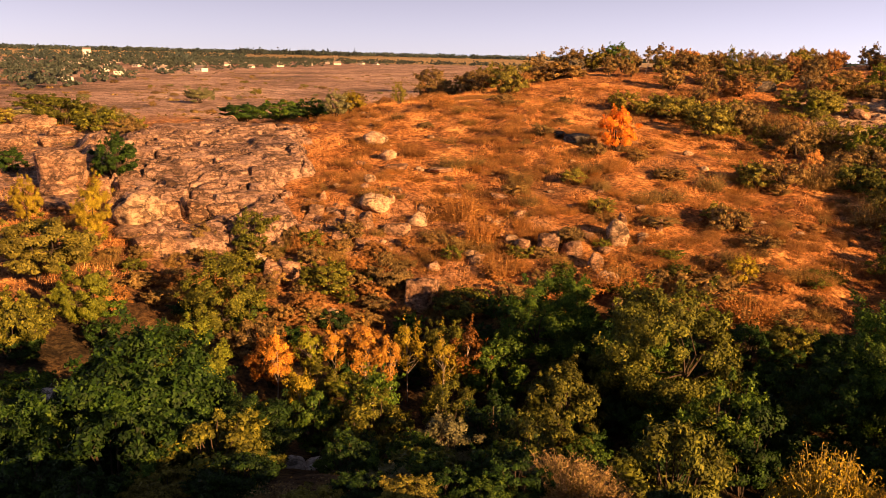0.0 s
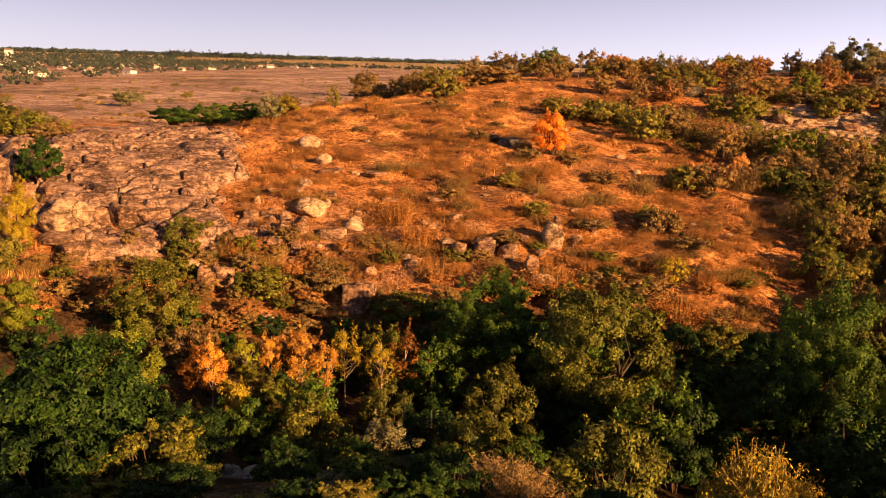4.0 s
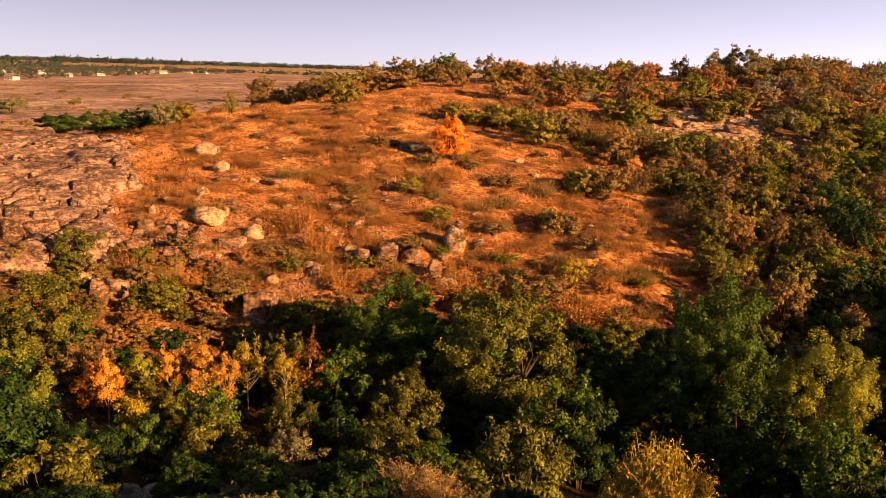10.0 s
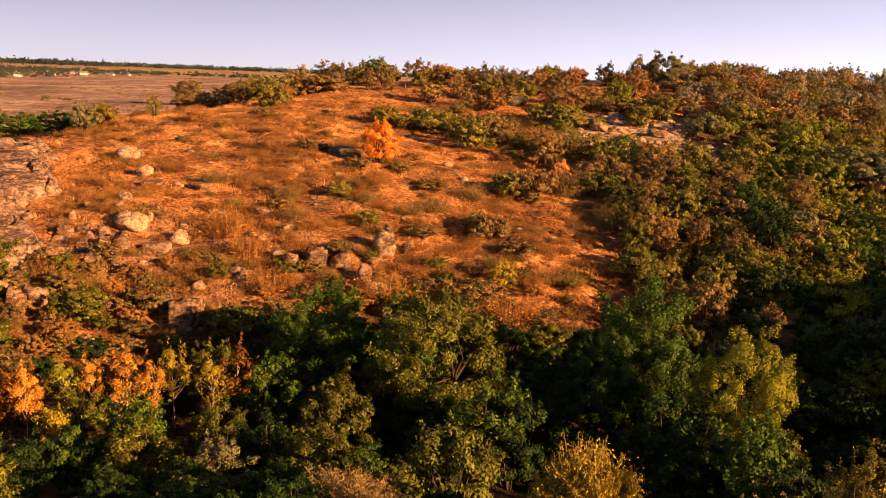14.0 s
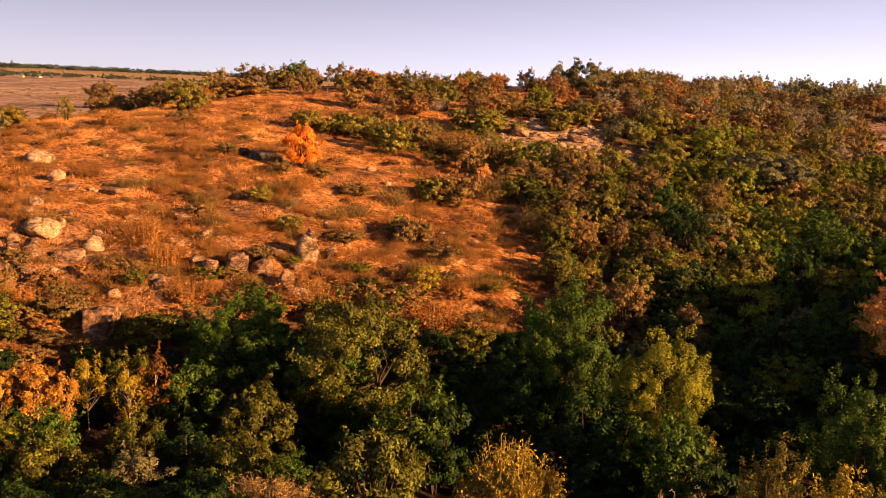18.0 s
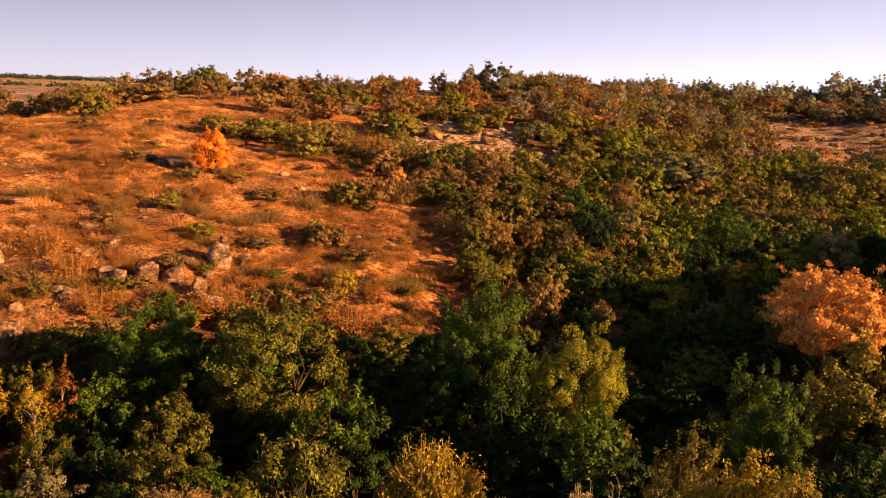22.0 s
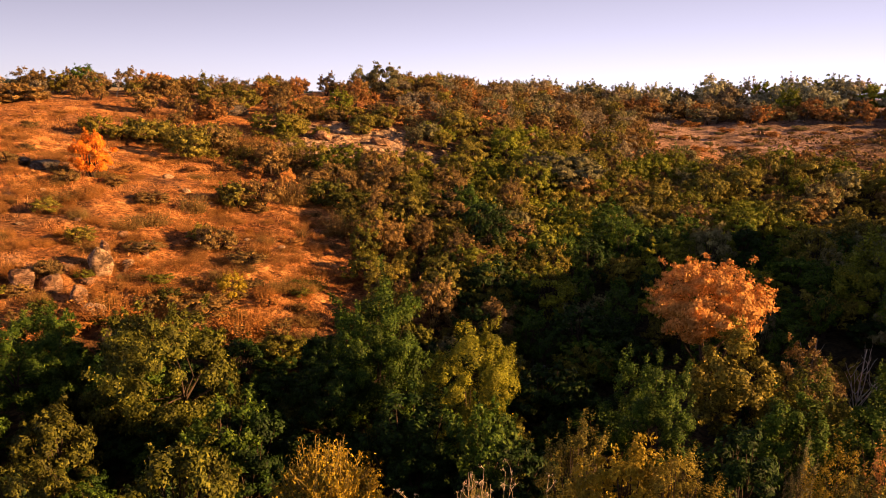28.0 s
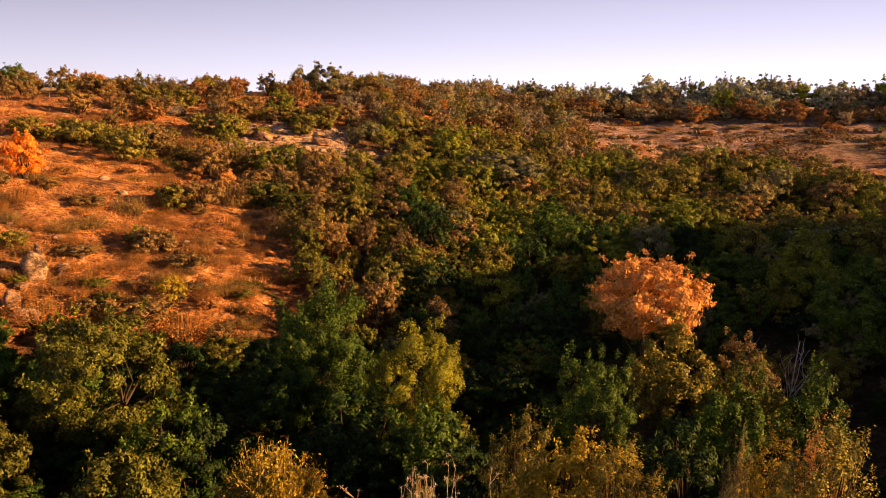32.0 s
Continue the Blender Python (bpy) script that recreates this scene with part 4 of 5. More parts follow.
plant("shrub", "brown", "rocks", -95.2, 110.0, 6.5, 2.8, 0.1)

# young growth on the rise at the far right of the thicket
plant("small_tree", "lime", "slope", 43.1, 49.9, 6.4, 7.2)
plant("small_tree", "green", "slope", 40.4, 41.6, 6.4, 7.0)
plant("small_tree", "grey", "slope", 36.4, 91.0, 12.6, 4.9)


# ---- rocks ----
def rock_mesh(name, seed, cuts, squash, mat, detail=4):
    """A weathered stone in the unit box: a ball cut by flat planes, its edges rounded, its skin uneven."""
    r = np.random.default_rng(seed)
    bm = bmesh.new()
    bmesh.ops.create_icosphere(bm, subdivisions=detail, radius=1.0)
    v = np.array([q.co for q in bm.verts])
    faces = np.array([[q.index for q in f.verts] for f in bm.faces])
    bm.free()
    n = r.normal(size=(cuts, 3))
    if squash == "block":
        n[:6] = np.array(((1, 0, 0), (-1, 0, 0), (0, 1, 0), (0, -1, 0), (0, 0, 1), (0, 0, -1))) + r.normal(size=(6, 3)) * 0.14
    if squash == "slab":
        n[:2] = np.array(((0, 0, 1), (0, 0, -1))) + r.normal(size=(2, 3)) * 0.05
    n /= np.linalg.norm(n, axis=1, keepdims=True)
    reach = r.uniform(0.52, 0.72, cuts) if squash != "egg" else r.uniform(0.64, 0.86, cuts)
    dots = v @ n.T
    scale = np.where(dots > 0.05, reach / np.maximum(dots, 0.05), 9.0)
    soft = -np.log(np.exp(-34 * np.concatenate([scale, np.ones((len(v), 1))], 1)).sum(1)) / 34
    skin = np.array([noise.fractal(Vector(q) * 2.2 + Vector((seed, 0, 0)), 0.8, 2.1, 5) for q in v])
    crack = np.array([noise.ridged_multi_fractal(Vector(q) * 1.6 + Vector((0, seed, 0)), 0.9, 2.2, 4, 1.0, 2.0) for q in v])
    v = v * (soft + 0.095 * skin - 0.10 * np.clip(crack - 1.2, 0, 1))[:, None]
    low, high = v.min(0), v.max(0)
    v = (v - (low + high) / 2) / (high - low)
    v[:, 2] += 0.5
    return poly_mesh(name, v, faces, mat, False)


STONES = {}
STONE_KIND = {"block": ("block", 9, ROCK), "egg": ("egg", 11, ROCK_PALE), "slab": ("slab", 7, ROCK), "grey": ("block", 10, ROCK_GREY), "pale": ("egg", 9, ROCK_WHITE)}
STONE_NAME = {"block": "rock_block", "egg": "boulder", "slab": "rock_slab", "grey": "grey_rock", "pale": "pale_stone"}
STONE_WORDS = {"block": "angular block of cracked pinkish granite", "egg": "rounded pale granite boulder", "slab": "flat slab of pinkish granite",
               "grey": "shade-darkened lichen-grown granite rock", "pale": "pale grey weathered stone"}
STONE_WHERE = {"hill": "on the dry hillside", "dome": "at the bare granite dome", "ledge": "on the broken ledge", "stream": "in the ravine bed", "rim": "at the near edge"}


def boulder(kind, place, x, y, wide, high, base=None):
    k = int(rng.integers(5)) + (0 if wide > 1.3 else 5)
    if (kind, k) not in STONES:
        squash, cuts, mat = STONE_KIND[kind]
        STONES[kind, k] = rock_mesh(STONE_NAME[kind], 31 * k + len(kind), cuts + k % 2, squash, mat, 4 if k < 5 else 3)
    ob = new(STONE_NAME[kind], STONES[kind, k])
    z = float(land(x, y)) if base is None else base
    ob.matrix_basis = pose(x, y, z - 0.42 * high, rng.uniform(-6, 6), rng.uniform(-6, 6), rng.uniform(-25, 25) - math.degrees(math.atan2(x, y))) @ Matrix.Diagonal((wide, wide * rng.uniform(0.75, 1.05), high * 1.3, 1))
    return tagged(ob, STONE_WORDS[kind] + " " + STONE_WHERE[place], "rock", STONE_NAME[kind].replace("_", " ") + " " + STONE_WHERE[place])


# the great blocks at the foot of the granite dome
boulder("block", "dome", -48.7, 53.9, 3.9, 2.9, 9.7)
boulder("slab", "dome", -47.2, 52.5, 4.08, 1.01)
boulder("block", "dome", -45.1, 50.2, 3.54, 1.27)
boulder("egg", "dome", -39.2, 50.8, 3.7, 2.5, float(land(-39.2, 50.8)) + 0.35)
boulder("slab", "dome", -38.1, 49.5, 4.16, 0.69)
boulder("block", "dome", -36.2, 47.9, 2.68, 1.47)
boulder("block", "dome", -41.5, 50.9, 1.45, 1.89)
boulder("block", "dome", -37.8, 52.2, 1.28, 1.93)
boulder("block", "dome", -43.7, 55.2, 1.78, 1.32)
boulder("block", "dome", -36.8, 53.7, 2.16, 1.80)
boulder("block", "dome", -34.9, 54.3, 2.15, 1.57)
boulder("block", "dome", -38.8, 58.6, 1.94, 0.77)
boulder("block", "dome", -44.9, 53.6, 1.54, 1.54)
boulder("slab", "dome", -85.0, 89.9, 5.40, 1.49)
boulder("slab", "dome", -69.4, 77.0, 3.40, 1.13)
boulder("slab", "dome", -68.1, 69.6, 3.73, 1.39)
boulder("slab", "dome", -47.6, 64.0, 1.84, 1.05)
boulder("slab", "dome", -65.8, 71.7, 2.66, 0.96)
boulder("slab", "dome", -78.2, 79.3, 3.04, 1.22)

# boulders on the hillside
boulder("egg", "hill", -32.4, 76.1, 2.45, 1.28)
boulder("egg", "hill", -29.0, 71.3, 1.49, 0.89)
boulder("egg", "hill", -27.5, 63.7, 0.99, 0.67)
boulder("egg", "hill", -25.6, 60.2, 2.30, 1.36)
boulder("egg", "hill", -24.6, 61.0, 0.60, 0.68)
boulder("egg", "hill", -21.8, 59.1, 1.56, 1.07)
boulder("block", "hill", -25.0, 57.0, 1.17, 1.17)
boulder("block", "hill", -26.1, 56.6, 0.90, 0.97)
boulder("slab", "hill", -22.7, 57.3, 2.05, 0.75)
boulder("block", "hill", -26.6, 58.2, 0.78, 0.92)
boulder("block", "hill", -27.6, 48.0, 1.37, 1.62)
boulder("block", "hill", -26.4, 48.7, 1.37, 1.68)
boulder("block", "hill", -18.2, 49.9, 1.98, 1.92)
boulder("egg", "hill", -22.4, 46.1, 0.89, 0.96)
boulder("egg", "hill", -7.6, 60.5, 1.67, 1.99)
boulder("block", "hill", -7.5, 62.4, 0.70, 1.32)
boulder("block", "hill", -13.4, 57.0, 1.04, 1.18)
boulder("block", "hill", -11.8, 57.5, 1.44, 1.44)
boulder("block", "hill", -8.4, 56.4, 1.21, 1.28)
boulder("block", "hill", -10.2, 57.7, 1.31, 1.11)
boulder("egg", "hill", -5.9, 60.9, 0.80, 0.64)
boulder("block", "hill", -5.0, 63.0, 0.56, 0.84)
boulder("slab", "hill", -8.2, 58.6, 0.99, 0.46)
boulder("slab", "hill", -6.0, 52.4, 1.31, 0.77)
boulder("slab", "hill", -29.8, 60.0, 0.66, 0.81)
boulder("block", "hill", -29.3, 57.9, 1.08, 0.86)
boulder("slab", "hill", -24.1, 54.6, 1.33, 0.67)
boulder("block", "hill", -28.4, 54.5, 1.23, 1.02)
boulder("slab", "hill", -9.5, 59.9, 0.88, 0.47)
boulder("egg", "hill", -4.6, 83.8, 0.97, 0.43)
boulder("egg", "hill", -7.3, 54.8, 1.46, 0.88)
boulder("slab", "hill", -25.8, 54.4, 1.47, 0.80)
boulder("egg", "hill", -29.0, 48.8, 1.35, 1.27)
boulder("slab", "hill", -27.2, 68.5, 2.02, 0.48)
boulder("slab", "hill", -23.6, 69.5, 2.42, 0.48)
boulder("slab", "hill", -20.9, 64.5, 1.49, 0.37)
boulder("slab", "hill", -17.4, 65.2, 1.49, 0.37)
boulder("slab", "hill", -24.9, 62.7, 1.11, 0.37)

# lichen-grown rocks with shade in their dark colour by the orange bush and on the crest, and the broken ledge
boulder("grey", "hill", -14.5, 81.0, 2.52, 0.81)
boulder("grey", "hill", -16.5, 81.7, 1.82, 0.55)
boulder("grey", "hill", 1.6, 119.3, 3.90, 1.30)
boulder("grey", "hill", -0.3, 121.6, 2.65, 0.79)
boulder("slab", "ledge", 12.0, 108.0, 2.37, 1.07)
boulder("slab", "ledge", 14.8, 102.9, 2.49, 0.91)
boulder("slab", "ledge", 18.9, 107.0, 2.37, 0.95)
boulder("slab", "ledge", 14.7, 113.8, 2.25, 0.88)
boulder("slab", "ledge", 15.6, 99.9, 2.21, 0.77)

# pale stones in the stream bed, and the stone at the near edge
boulder("pale", "stream", -15.8, 29.0, 1.42, 0.61)
boulder("pale", "stream", -14.9, 29.5, 1.22, 0.53)
boulder("pale", "stream", -16.7, 28.5, 1.01, 0.53)
boulder("pale", "stream", -15.4, 30.1, 0.81, 0.36)
boulder("pale", "stream", -14.6, 28.3, 0.62, 0.30)
boulder("pale", "stream", -25.3, 26.5, 1.5, 0.7)
boulder("pale", "stream", -26.9, 28.3, 1.7, 0.9)
boulder("pale", "stream", -29.4, 31.0, 2.1, 1.2)
boulder("pale", "rim", 14.2, 19.2, 1.8, 1.4)


# ledges of the dome and loose stones, by area
def strew_stones(count, heads, dists, kinds, place, wide, flat, least, seed):
    r = np.random.default_rng(seed)
    made = 0
    for _ in range(count * 40):
        if made >= count:
            break
        h, d = r.uniform(*heads), r.uniform(*dists)
        x, y = math.sin(radians(h)) * d, math.cos(radians(h)) * d
        if float(outcrop(x, y)) < least:
            continue
        w = wide[0] + (wide[1] - wide[0]) * r.uniform() ** 2
        boulder(kinds[r.integers(len(kinds))], place, x, y, w, w * r.uniform(*flat))
        made += 1


strew_stones(40, (-41, -25), (62, 98), ("slab", "slab", "block"), "dome", (0.4, 1.4), (0.2, 0.4), 0.6, 1)
strew_stones(30, (-48, -38), (80, 125), ("slab", "block"), "dome", (0.5, 1.6), (0.2, 0.4), 0.5, 2)
strew_stones(45, (-32, -10), (55, 66), ("block", "egg", "slab"), "hill", (0.4, 1.5), (0.3, 0.7), 0.3, 3)
strew_stones(46, (3, 14.5), (90, 117), ("slab", "slab", "block"), "ledge", (0.4, 1.3), (0.2, 0.4), 0.5, 4)
strew_stones(110, (-26, 4), (58, 104), ("egg", "slab", "block"), "hill", (0.2, 0.8), (0.3, 0.6), -1, 5)


# ---- thickets: plants by area, kept apart from one another ----
def strew(count, heads, dists, gap, kinds, tones, place, wide, high, where=None, tries=14):
    r = np.random.default_rng(int(abs(heads[0] * 7) + dists[0] * 3 + count))
    kept = []
    for _ in range(count * tries):
        if len(kept) >= count:
            break
        h, d = r.uniform(*heads), math.sqrt(r.uniform(dists[0] ** 2, dists[1] ** 2))
        x, y = math.sin(radians(h)) * d, math.cos(radians(h)) * d
        if where and not where(h, d, x, y):
            continue
        if any((x - a) ** 2 + (y - b) ** 2 < gap ** 2 for a, b in kept):
            continue
        kept.append((x, y))
        w = r.uniform(*wide)
        plant(kinds[r.integers(len(kinds))], tones[r.integers(len(tones))], place, x, y, w, r.uniform(*high) * (0.6 + 0.4 * w / wide[1]), 0.1)


def thicket_edge(h, d, x, y):
    return h > 8.6 - 0.12 * max(0.0, d - 62) + 1.8 * float(vnoise(x / 9, y / 9)) and float(outcrop(x, y)) < 0.4 and d < 118 + 10 * float(vnoise(x / 14, y / 14))


def open_ground(h, d, x, y):
    return float(outcrop(x, y)) < 0.35


def off_stream(h, d, x, y):
    return not (-31.5 < h < -25.0 and d < 33)


SHADY = ("green", "olive", "dark", "green", "lime", "dark", "grey")
strew(100, (3, 19), (52, 84), 2.0, ("shrub",), ("brown", "moss", "olive", "brown", "moss", "olive"), "slope", (2.2, 5.0), (1.8, 4.0), thicket_edge, 40)
strew(135, (15, 47), (50, 84), 1.95, ("shrub",), SHADY, "slope", (2.2, 5.4), (2.0, 4.8), thicket_edge, 40)
strew(240, (4, 47), (84, 132), 2.3, ("shrub",), ("olive", "lime", "olive", "brown", "grey", "olive", "lime", "olive"), "slope", (2.4, 6.0), (1.8, 4.8), thicket_edge, 40)
strew(150, (-20, 19), (112, 150), 1.7, ("far_shrub",), ("pale", "brown", "brown", "tawny", "brown", "olive"), "crest", (2.4, 5.0), (2.1, 4.0),
      lambda h, d, x, y: d > 113 + 0.5 * max(0, -h) and float(outcrop(x, y)) < 0.5 and h < 10 + (d - 112) * 0.3, 30)
strew(46, (-4, 12), (88, 114), 2.2, ("shrub",), ("olive", "brown", "olive", "brown", "tawny"), "hill", (1.8, 3.4), (1.0, 1.9),
      lambda h, d, x, y: h > -4 + (108 - d) * 0.25 and float(outcrop(x, y)) < 0.55, 30)
strew(120, (11, 27), (118, 172), 2.1, ("far_shrub",), ("brown", "pale", "grey", "brown", "pale", "olive"), "crest", (2.6, 5.0), (2.6, 4.5), lambda h, d, x, y: d < 178 - 1.5 * max(0, h - 16), 30)
strew(90, (23, 48), (132, 172), 2.0, ("far_shrub",), ("tawny", "grey", "brown", "tawny"), "wood", (1.5, 4.0), (0.5, 1.3))
strew(46, (18, 34), (182, 200), 2.4, ("far_tree",), ("mist", "pale", "grey", "mist"), "wood", (4.5, 8.0), (4.0, 6.5), None, 30)
strew(44, (30, 49), (186, 206), 2.6, ("far_tree",), ("mist", "lime", "pale", "mist"), "wood", (6.5, 11.0), (5.5, 9.5), None, 30)
strew(110, (9, 48), (170, 186), 2.0, ("far_shrub",), ("pale", "tawny", "brown", "grey"), "wood", (3.5, 6.0), (2.5, 4.5), lambda h, d, x, y: d > 170 + 0.25 * abs(h - 20), 30)
# dark-leaved filler shrubs, added to stand for shade between the ravine trees
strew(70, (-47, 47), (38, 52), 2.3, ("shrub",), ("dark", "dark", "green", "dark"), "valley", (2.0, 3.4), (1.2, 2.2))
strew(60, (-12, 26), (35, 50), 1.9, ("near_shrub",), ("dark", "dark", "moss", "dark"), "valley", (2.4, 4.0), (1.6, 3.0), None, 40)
strew(60, (-24, 5), (62, 108), 2.8, ("shrub", "brush"), ("brown", "brown", "tawny"), "hill", (1.5, 3.8), (0.6, 1.4), open_ground, 40)
strew(110, (-31, 6), (50, 60), 1.2, ("shrub", "brush", "shrub"), ("moss", "brown", "tawny", "brown", "tawny"), "hill", (1.2, 2.6), (0.6, 1.3), lambda h, d, x, y: float(outcrop(x, y)) < 0.75)
strew(170, (-27, 8), (57, 84), 0.9, ("brush",), ("tawny", "tawny", "brown", "tawny", "rust"), "hill", (0.8, 2.3), (0.45, 1.1), lambda h, d, x, y: float(outcrop(x, y)) < 0.6 and float(vnoise(x / 4.0, y / 4.0)) > -0.25, 30)
strew(36, (-42, -24), (51, 61), 1.5, ("shrub",), ("moss", "brown", "brown", "tawny"), "rocks", (1.4, 2.8), (0.7, 1.5))
strew(45, (-44, -24), (50, 64), 1.0, ("brush",), ("tawny", "brown"), "rocks", (1.0, 2.4), (0.5, 1.1))
strew(22, (-48, -26), (80, 150), 2.0, ("brush",), ("tawny", "brown"), "rocks", (1.0, 3.0), (0.4, 0.9))
strew(34, (-48, -6), (24, 35), 2.0, ("near_shrub", "shrub"), ("dark", "moss", "green", "dark", "moss"), "rim", (1.8, 3.2), (1.0, 2.0), off_stream)
strew(26, (-49, -38), (104, 168), 2.5, ("far_shrub",), ("olive", "brown", "olive", "grey"), "rocks", (2.5, 5.0), (1.2, 2.2))
strew(18, (-47, 47), (21, 30), 3.0, ("near_shrub",), ("dark", "moss", "dark"), "rim", (1.6, 2.6), (0.8, 1.5), off_stream)
strew(40, (-42, -12), (160, 420), 6.0, ("far_shrub",), ("grey", "brown", "olive"), "plain", (2.0, 5.0), (0.9, 2.0))


# ---- dry grass over the hill: tufts of thin bent blades ----
def build_grass():
    r = np.random.default_rng(11)
    n = 100000
    h = r.uniform(-47, 20, n)
    d = np.sqrt(r.uniform(54 ** 2, 122 ** 2, n))
    x, y = np.sin(np.radians(h)) * d, np.cos(np.radians(h)) * d
    clump = fbm(x, y, 2.4, 3)
    keep = (r.uniform(size=n) > outcrop(x, y) * 0.92) & (clump + r.uniform(-0.8, 0.8, n) > -0.15) & ((h < 9) | (r.uniform(size=n) < 0.3))
    x, y, clump = x[keep], y[keep], clump[keep]
    z, n = land(x, y), int(keep.sum())
    blades = 5
    x, y, z = (np.repeat(v, blades) + (r.normal(size=n * blades) * 0.10 if q < 2 else 0) for q, v in enumerate((x, y, z)))
    tall = np.repeat((0.16 + 0.34 * smooth(-0.4, 0.8, clump)) * r.uniform(0.7, 1.3, n), blades) * r.uniform(0.6, 1.2, n * blades)
    a, lean = r.uniform(0, 2 * np.pi, n * blades), r.uniform(0.2, 1.25, n * blades)
    way = np.stack([np.cos(a) * np.sin(lean), np.sin(a) * np.sin(lean), np.cos(lean)], 1)
    side = np.stack([-np.sin(a), np.cos(a), 0 * a], 1) * 0.017
    base = np.stack([x, y, z - 0.06], 1)
    v = np.stack([base - side, base + side, base + way * tall[:, None]], 1).reshape(-1, 3)
    me = poly_mesh("dry_grass", v, np.arange(len(v)).reshape(-1, 3), GRASS)
    tagged(new("dry_grass", me), "tufts of dry orange-brown grass over the hillside", "grass", kind="stuff")


def build_brush():
    """Dry brush on the upper hill, too dense to count."""
    r = np.random.default_rng(12)
    vs = []
    while len(vs) < 900:
        h, d = r.uniform(-27, 9), math.sqrt(r.uniform(56 ** 2, 116 ** 2))
        x, y = math.sin(radians(h)) * d, math.cos(radians(h)) * d
        if float(outcrop(x, y)) > 0.5 or float(vnoise(x / 4.0, y / 4.0)) < -0.1:
            continue
        _, (v, _) = brush_meshes(900 + len(vs), 200)
        w = r.uniform(0.8, 2.4)
        vs.append(v * (w, w, r.uniform(0.35, 0.9)) + (x, y, float(land(x, y)) - 0.05))
    v = np.concatenate(vs)
    me = poly_mesh("dry_brush_cover", v, np.arange(len(v)).reshape(-1, 3), LEAVES["tawny"])
    tagged(new("dry_brush_cover", me), "low tawny brush over the upper hillside", "brush", kind="stuff")


build_grass()
build_brush()


# ---- dry flower stalks on the near bank ----
STRAW = plain_material("dry_straw", (0.30, 0.25, 0.17), (0.55, 0.48, 0.36), 0.05)


def dry_stalk(x, y, high):
    r = np.random.default_rng(int(1000 + x * 37 + y * 11))
    ob = new("dry_stalk")
    stem = wander(r, (0, 0, -0.1), (0.03, 0.02, 1), high + 0.06, 8, 0.05, 0.2)
    part_of("stem", poly_mesh("stem", *tube(stem, np.linspace(0.005, 0.002, 9), 5), STRAW, False), ob)
    for k in range(7):
        a = r.uniform(0, 2 * np.pi)
        twig = wander(r, stem[r.integers(4, 9)], (np.cos(a), np.sin(a), 1.3), r.uniform(0.06, 0.18), 4, 0.12, 0.05)
        part_of("twig", poly_mesh("twig", *tube(twig, np.linspace(0.003, 0.0015, 5), 4), STRAW, False), ob)
        p = twig[-1] + r.normal(size=(16, 3)) * (0.012, 0.012, 0.008)
        part_of("flower_head", poly_mesh("flower_head", *leaf_tris(r, p, 0.009), STRAW), ob)
    ob.matrix_basis = pose(x, y, float(land(x, y)))
    return tagged(ob, "dry pale flower stalk standing on the near bank", "plant", "dry flower stalks")


dry_stalk(3.03, 9.00, 1.86)
dry_stalk(2.71, 8.58, 1.71)
dry_stalk(3.10, 8.66, 1.69)
dry_stalk(2.54, 8.63, 1.58)
dry_stalk(2.07, 8.35, 1.35)
dry_stalk(2.12, 8.13, 1.31)
dry_stalk(3.04, 8.79, 1.83)
dry_stalk(3.09, 8.45, 1.71)
dry_stalk(2.70, 8.38, 1.60)
dry_stalk(3.11, 8.23, 1.52)
dry_stalk(3.16, 8.64, 1.83)
dry_stalk(2.92, 8.30, 1.65)
dry_stalk(3.50, 7.96, 1.56)


# ---- the village and the far woods on the plain ----
def box_mesh(name, lo, hi, mat):
    v = np.array([(x, y, z) for x in (lo[0], hi[0]) for y in (lo[1], hi[1]) for z in (lo[2], hi[2])])
    return poly_mesh(name, v, [(0, 1, 3, 2), (4, 6, 7, 5), (0, 4, 5, 1), (2, 3, 7, 6), (0, 2, 6, 4), (1, 5, 7, 3)], mat)


def gable_mesh(name, w, d, low, high, mat, over=0.5):
    a, b, t = w / 2 + over, d / 2 + over, 0.15
    v = [(-a, -b, low), (a, -b, low), (a, b, low), (-a, b, low), (-a, 0, high), (a, 0, high)]
    v += [(x, y, z + t) for x, y, z in v]
    f = [(0, 4, 5, 1), (3, 2, 5, 4), (6, 7, 11, 10), (9, 10, 11, 8), (0, 1, 7, 6), (2, 3, 9, 8), (0, 6, 10, 4), (1, 5, 11, 7), (3, 4, 10, 9), (2, 8, 11, 5)]
    return poly_mesh(name, v, f, mat)


def build_house(m):
    ob = new("house")
    part_of("wall", box_mesh("wall", (-5, -3.5, -0.5), (5, 3.5, 2.9), WHITEWASH), ob)
    roof = part_of("roof", gable_mesh("roof", 10, 7, 2.9, 5.3, ROOFING), ob)
    part_of("chimney", box_mesh("chimney", (1.5, -0.4, 4.2), (2.2, 0.4, 6.0), WHITEWASH), roof)
    for x in (-3.0, 0.2, 3.2):
        part_of("window", box_mesh("window", (x - 0.55, -3.56, 1.0), (x + 0.55, -3.48, 2.2), PANE_DARK), ob)
    part_of("door", box_mesh("door", (-1.75, -3.57, 0.0), (-0.9, -3.48, 2.05), ROOFING), ob)
    ob.matrix_basis = m
    return tagged(ob, "small whitewashed village house with a grey gabled roof", "house", "village houses")


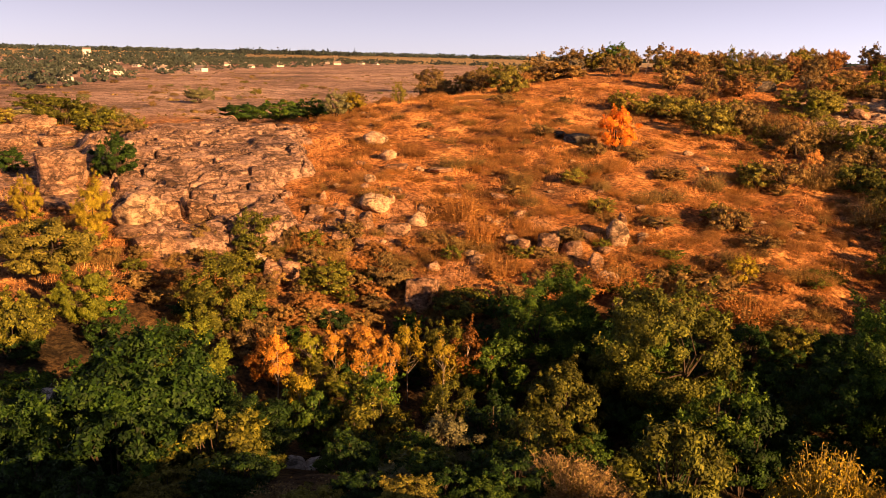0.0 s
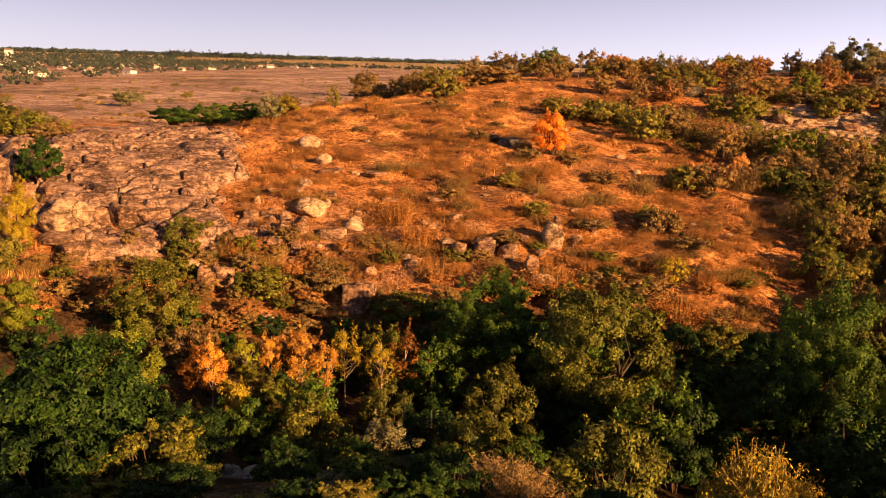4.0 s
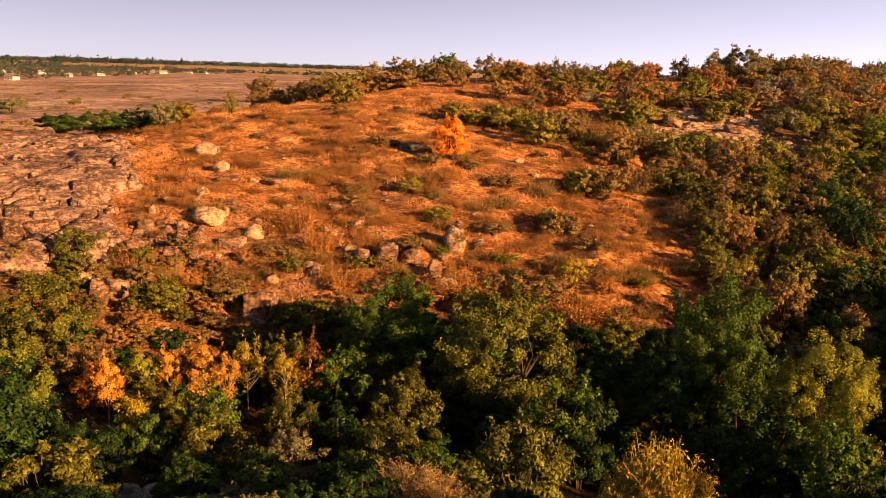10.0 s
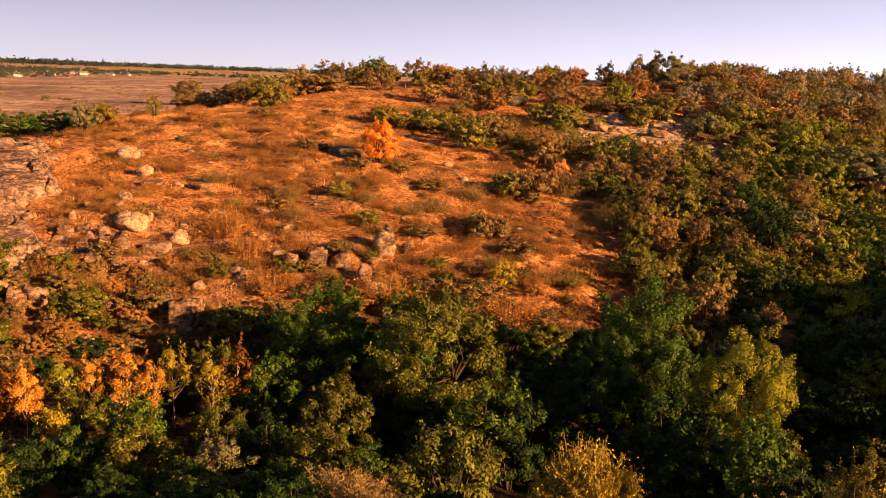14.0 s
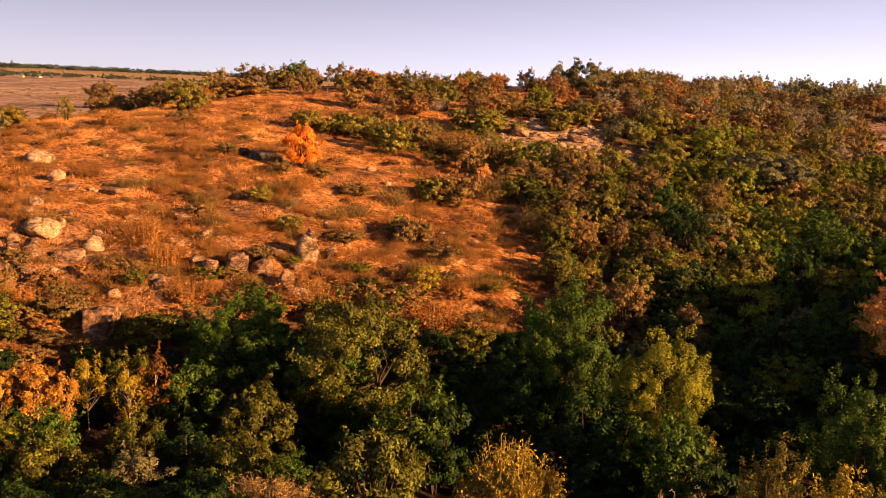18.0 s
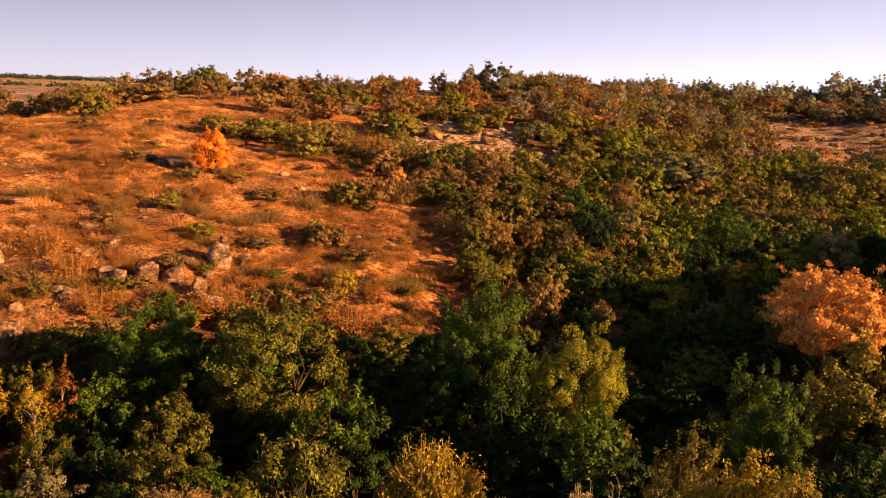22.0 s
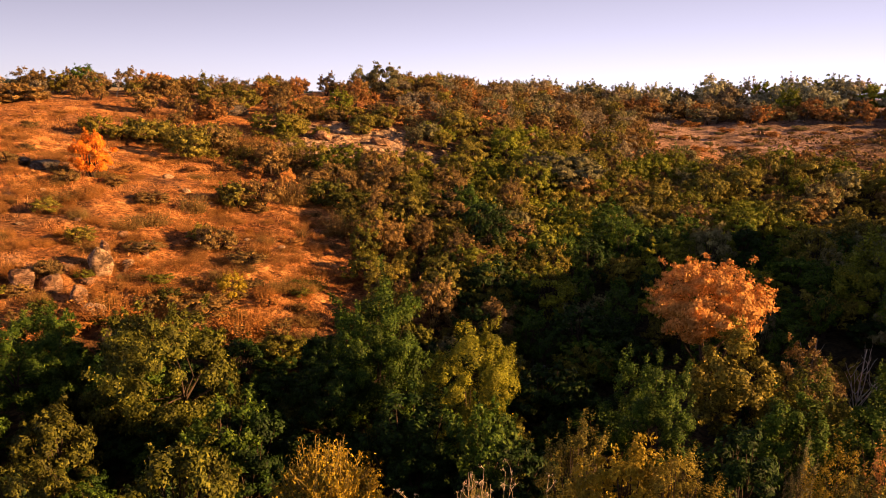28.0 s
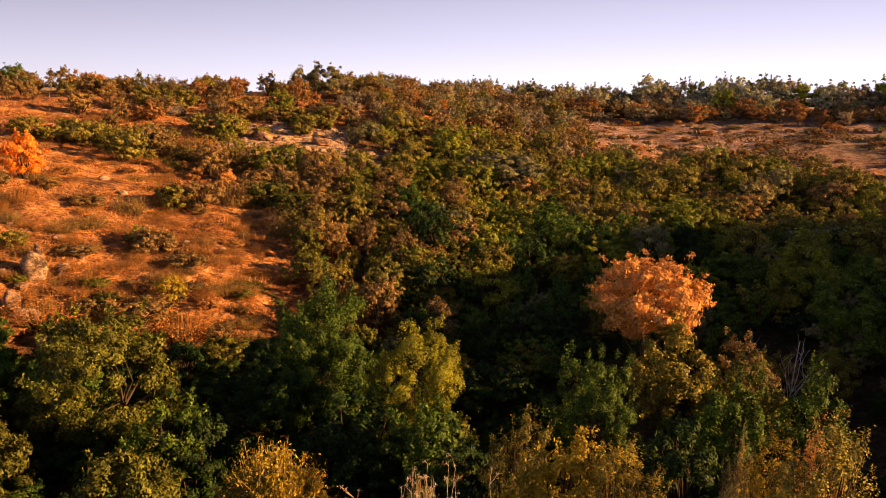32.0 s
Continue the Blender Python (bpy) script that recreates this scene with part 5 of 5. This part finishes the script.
def village():
    r = np.random.default_rng(5)
    first, spots = None, []
    while len(spots) < 70:
        h, d = r.uniform(-48, -20), math.sqrt(r.uniform(300 ** 2, 1120 ** 2))
        if d < 335 + 43 * max(0, h + 40):
            continue
        x, y = math.sin(radians(h)) * d, math.cos(radians(h)) * d
        if any((x - a) ** 2 + (y - b) ** 2 < 700 for a, b in spots):
            continue
        spots.append((x, y))
        m = pose(x, y, float(land(x, y)), 0, 0, r.uniform(-50, 50) - h) @ Matrix.Scale(r.uniform(0.65, 1.0), 4)
        if first is None:
            first = build_house(m)
        else:
            copy_thing(first, m)
    x, y = (float(v) for v in (math.sin(radians(-40.3)) * 1050, math.cos(radians(-40.3)) * 1050))
    tower = new("water_tower_house")
    part_of("wall", box_mesh("wall", (-4, -4, -0.5), (4, 4, 11), WHITEWASH), tower)
    part_of("roof", gable_mesh("roof", 8, 8, 11, 12.6, ROOFING), tower)
    for k in range(3):
        part_of("window", box_mesh("window", (-0.7, -4.06, 1.5 + 3 * k), (0.7, -3.98, 3.0 + 3 * k), PANE_DARK), tower)
    tower.matrix_basis = pose(x, y, float(land(x, y)), 0, 0, 38)
    tagged(tower, "tall pale block standing above the village roofs", "building")


def far_woods(name, label, heads, dists, count, wide, high, leaves, seed, keep=None, tone="far", leaf=0.15):
    """Many small far trees as one object: uneven clumps of leaf faces."""
    r = np.random.default_rng(seed)
    vs = []
    for _ in range(count):
        h, d = r.uniform(*heads), r.uniform(*dists)
        x, y = math.sin(radians(h)) * d, math.cos(radians(h)) * d
        if keep and not keep(h, d, x, y):
            continue
        w, t = r.uniform(*wide), r.uniform(*high)
        p, face, _ = crown_points(r, leaves, 10, 0.0, 0.2)
        v, _ = leaf_quads(r, p, leaf, 1.2, w / t, face)
        vs.append(v * (w, w, t) + (x, y, float(land(x, y)) - 0.3))
    v = np.concatenate(vs)
    me = poly_mesh(name, v, np.arange(len(v)).reshape(-1, 4), LEAVES[tone])
    tagged(new(name, me), label, "trees", kind="stuff")


village()
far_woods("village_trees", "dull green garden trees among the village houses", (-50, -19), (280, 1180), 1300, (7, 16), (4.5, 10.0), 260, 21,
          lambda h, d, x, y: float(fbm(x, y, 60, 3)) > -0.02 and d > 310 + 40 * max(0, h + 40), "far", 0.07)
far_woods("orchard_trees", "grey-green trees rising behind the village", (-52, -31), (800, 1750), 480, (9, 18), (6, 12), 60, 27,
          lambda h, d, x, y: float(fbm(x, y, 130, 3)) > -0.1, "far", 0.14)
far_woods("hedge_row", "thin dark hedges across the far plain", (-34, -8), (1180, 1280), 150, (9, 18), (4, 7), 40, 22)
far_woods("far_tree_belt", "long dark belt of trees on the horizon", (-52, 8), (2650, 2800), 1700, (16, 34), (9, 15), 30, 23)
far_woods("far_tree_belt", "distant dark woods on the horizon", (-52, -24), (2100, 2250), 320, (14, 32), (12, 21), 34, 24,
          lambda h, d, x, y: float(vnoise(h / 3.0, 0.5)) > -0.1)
far_woods("steppe_scrub", "low brown scrub over the plain", (-50, -9), (140, 620), 900, (1.5, 5.0), (0.4, 1.1), 26, 25,
          lambda h, d, x, y: float(fbm(x, y, 40, 3)) > -0.1 and d > 150 + 4 * max(0, h + 22), "brown")
far_woods("field_scrub", "low reddish scrub over the field", (19, 49), (130, 180), 1100, (1.0, 3.6), (0.35, 1.1), 26, 26, lambda h, d, x, y: float(fbm(x, y, 14, 3)) > -0.25, "brown")
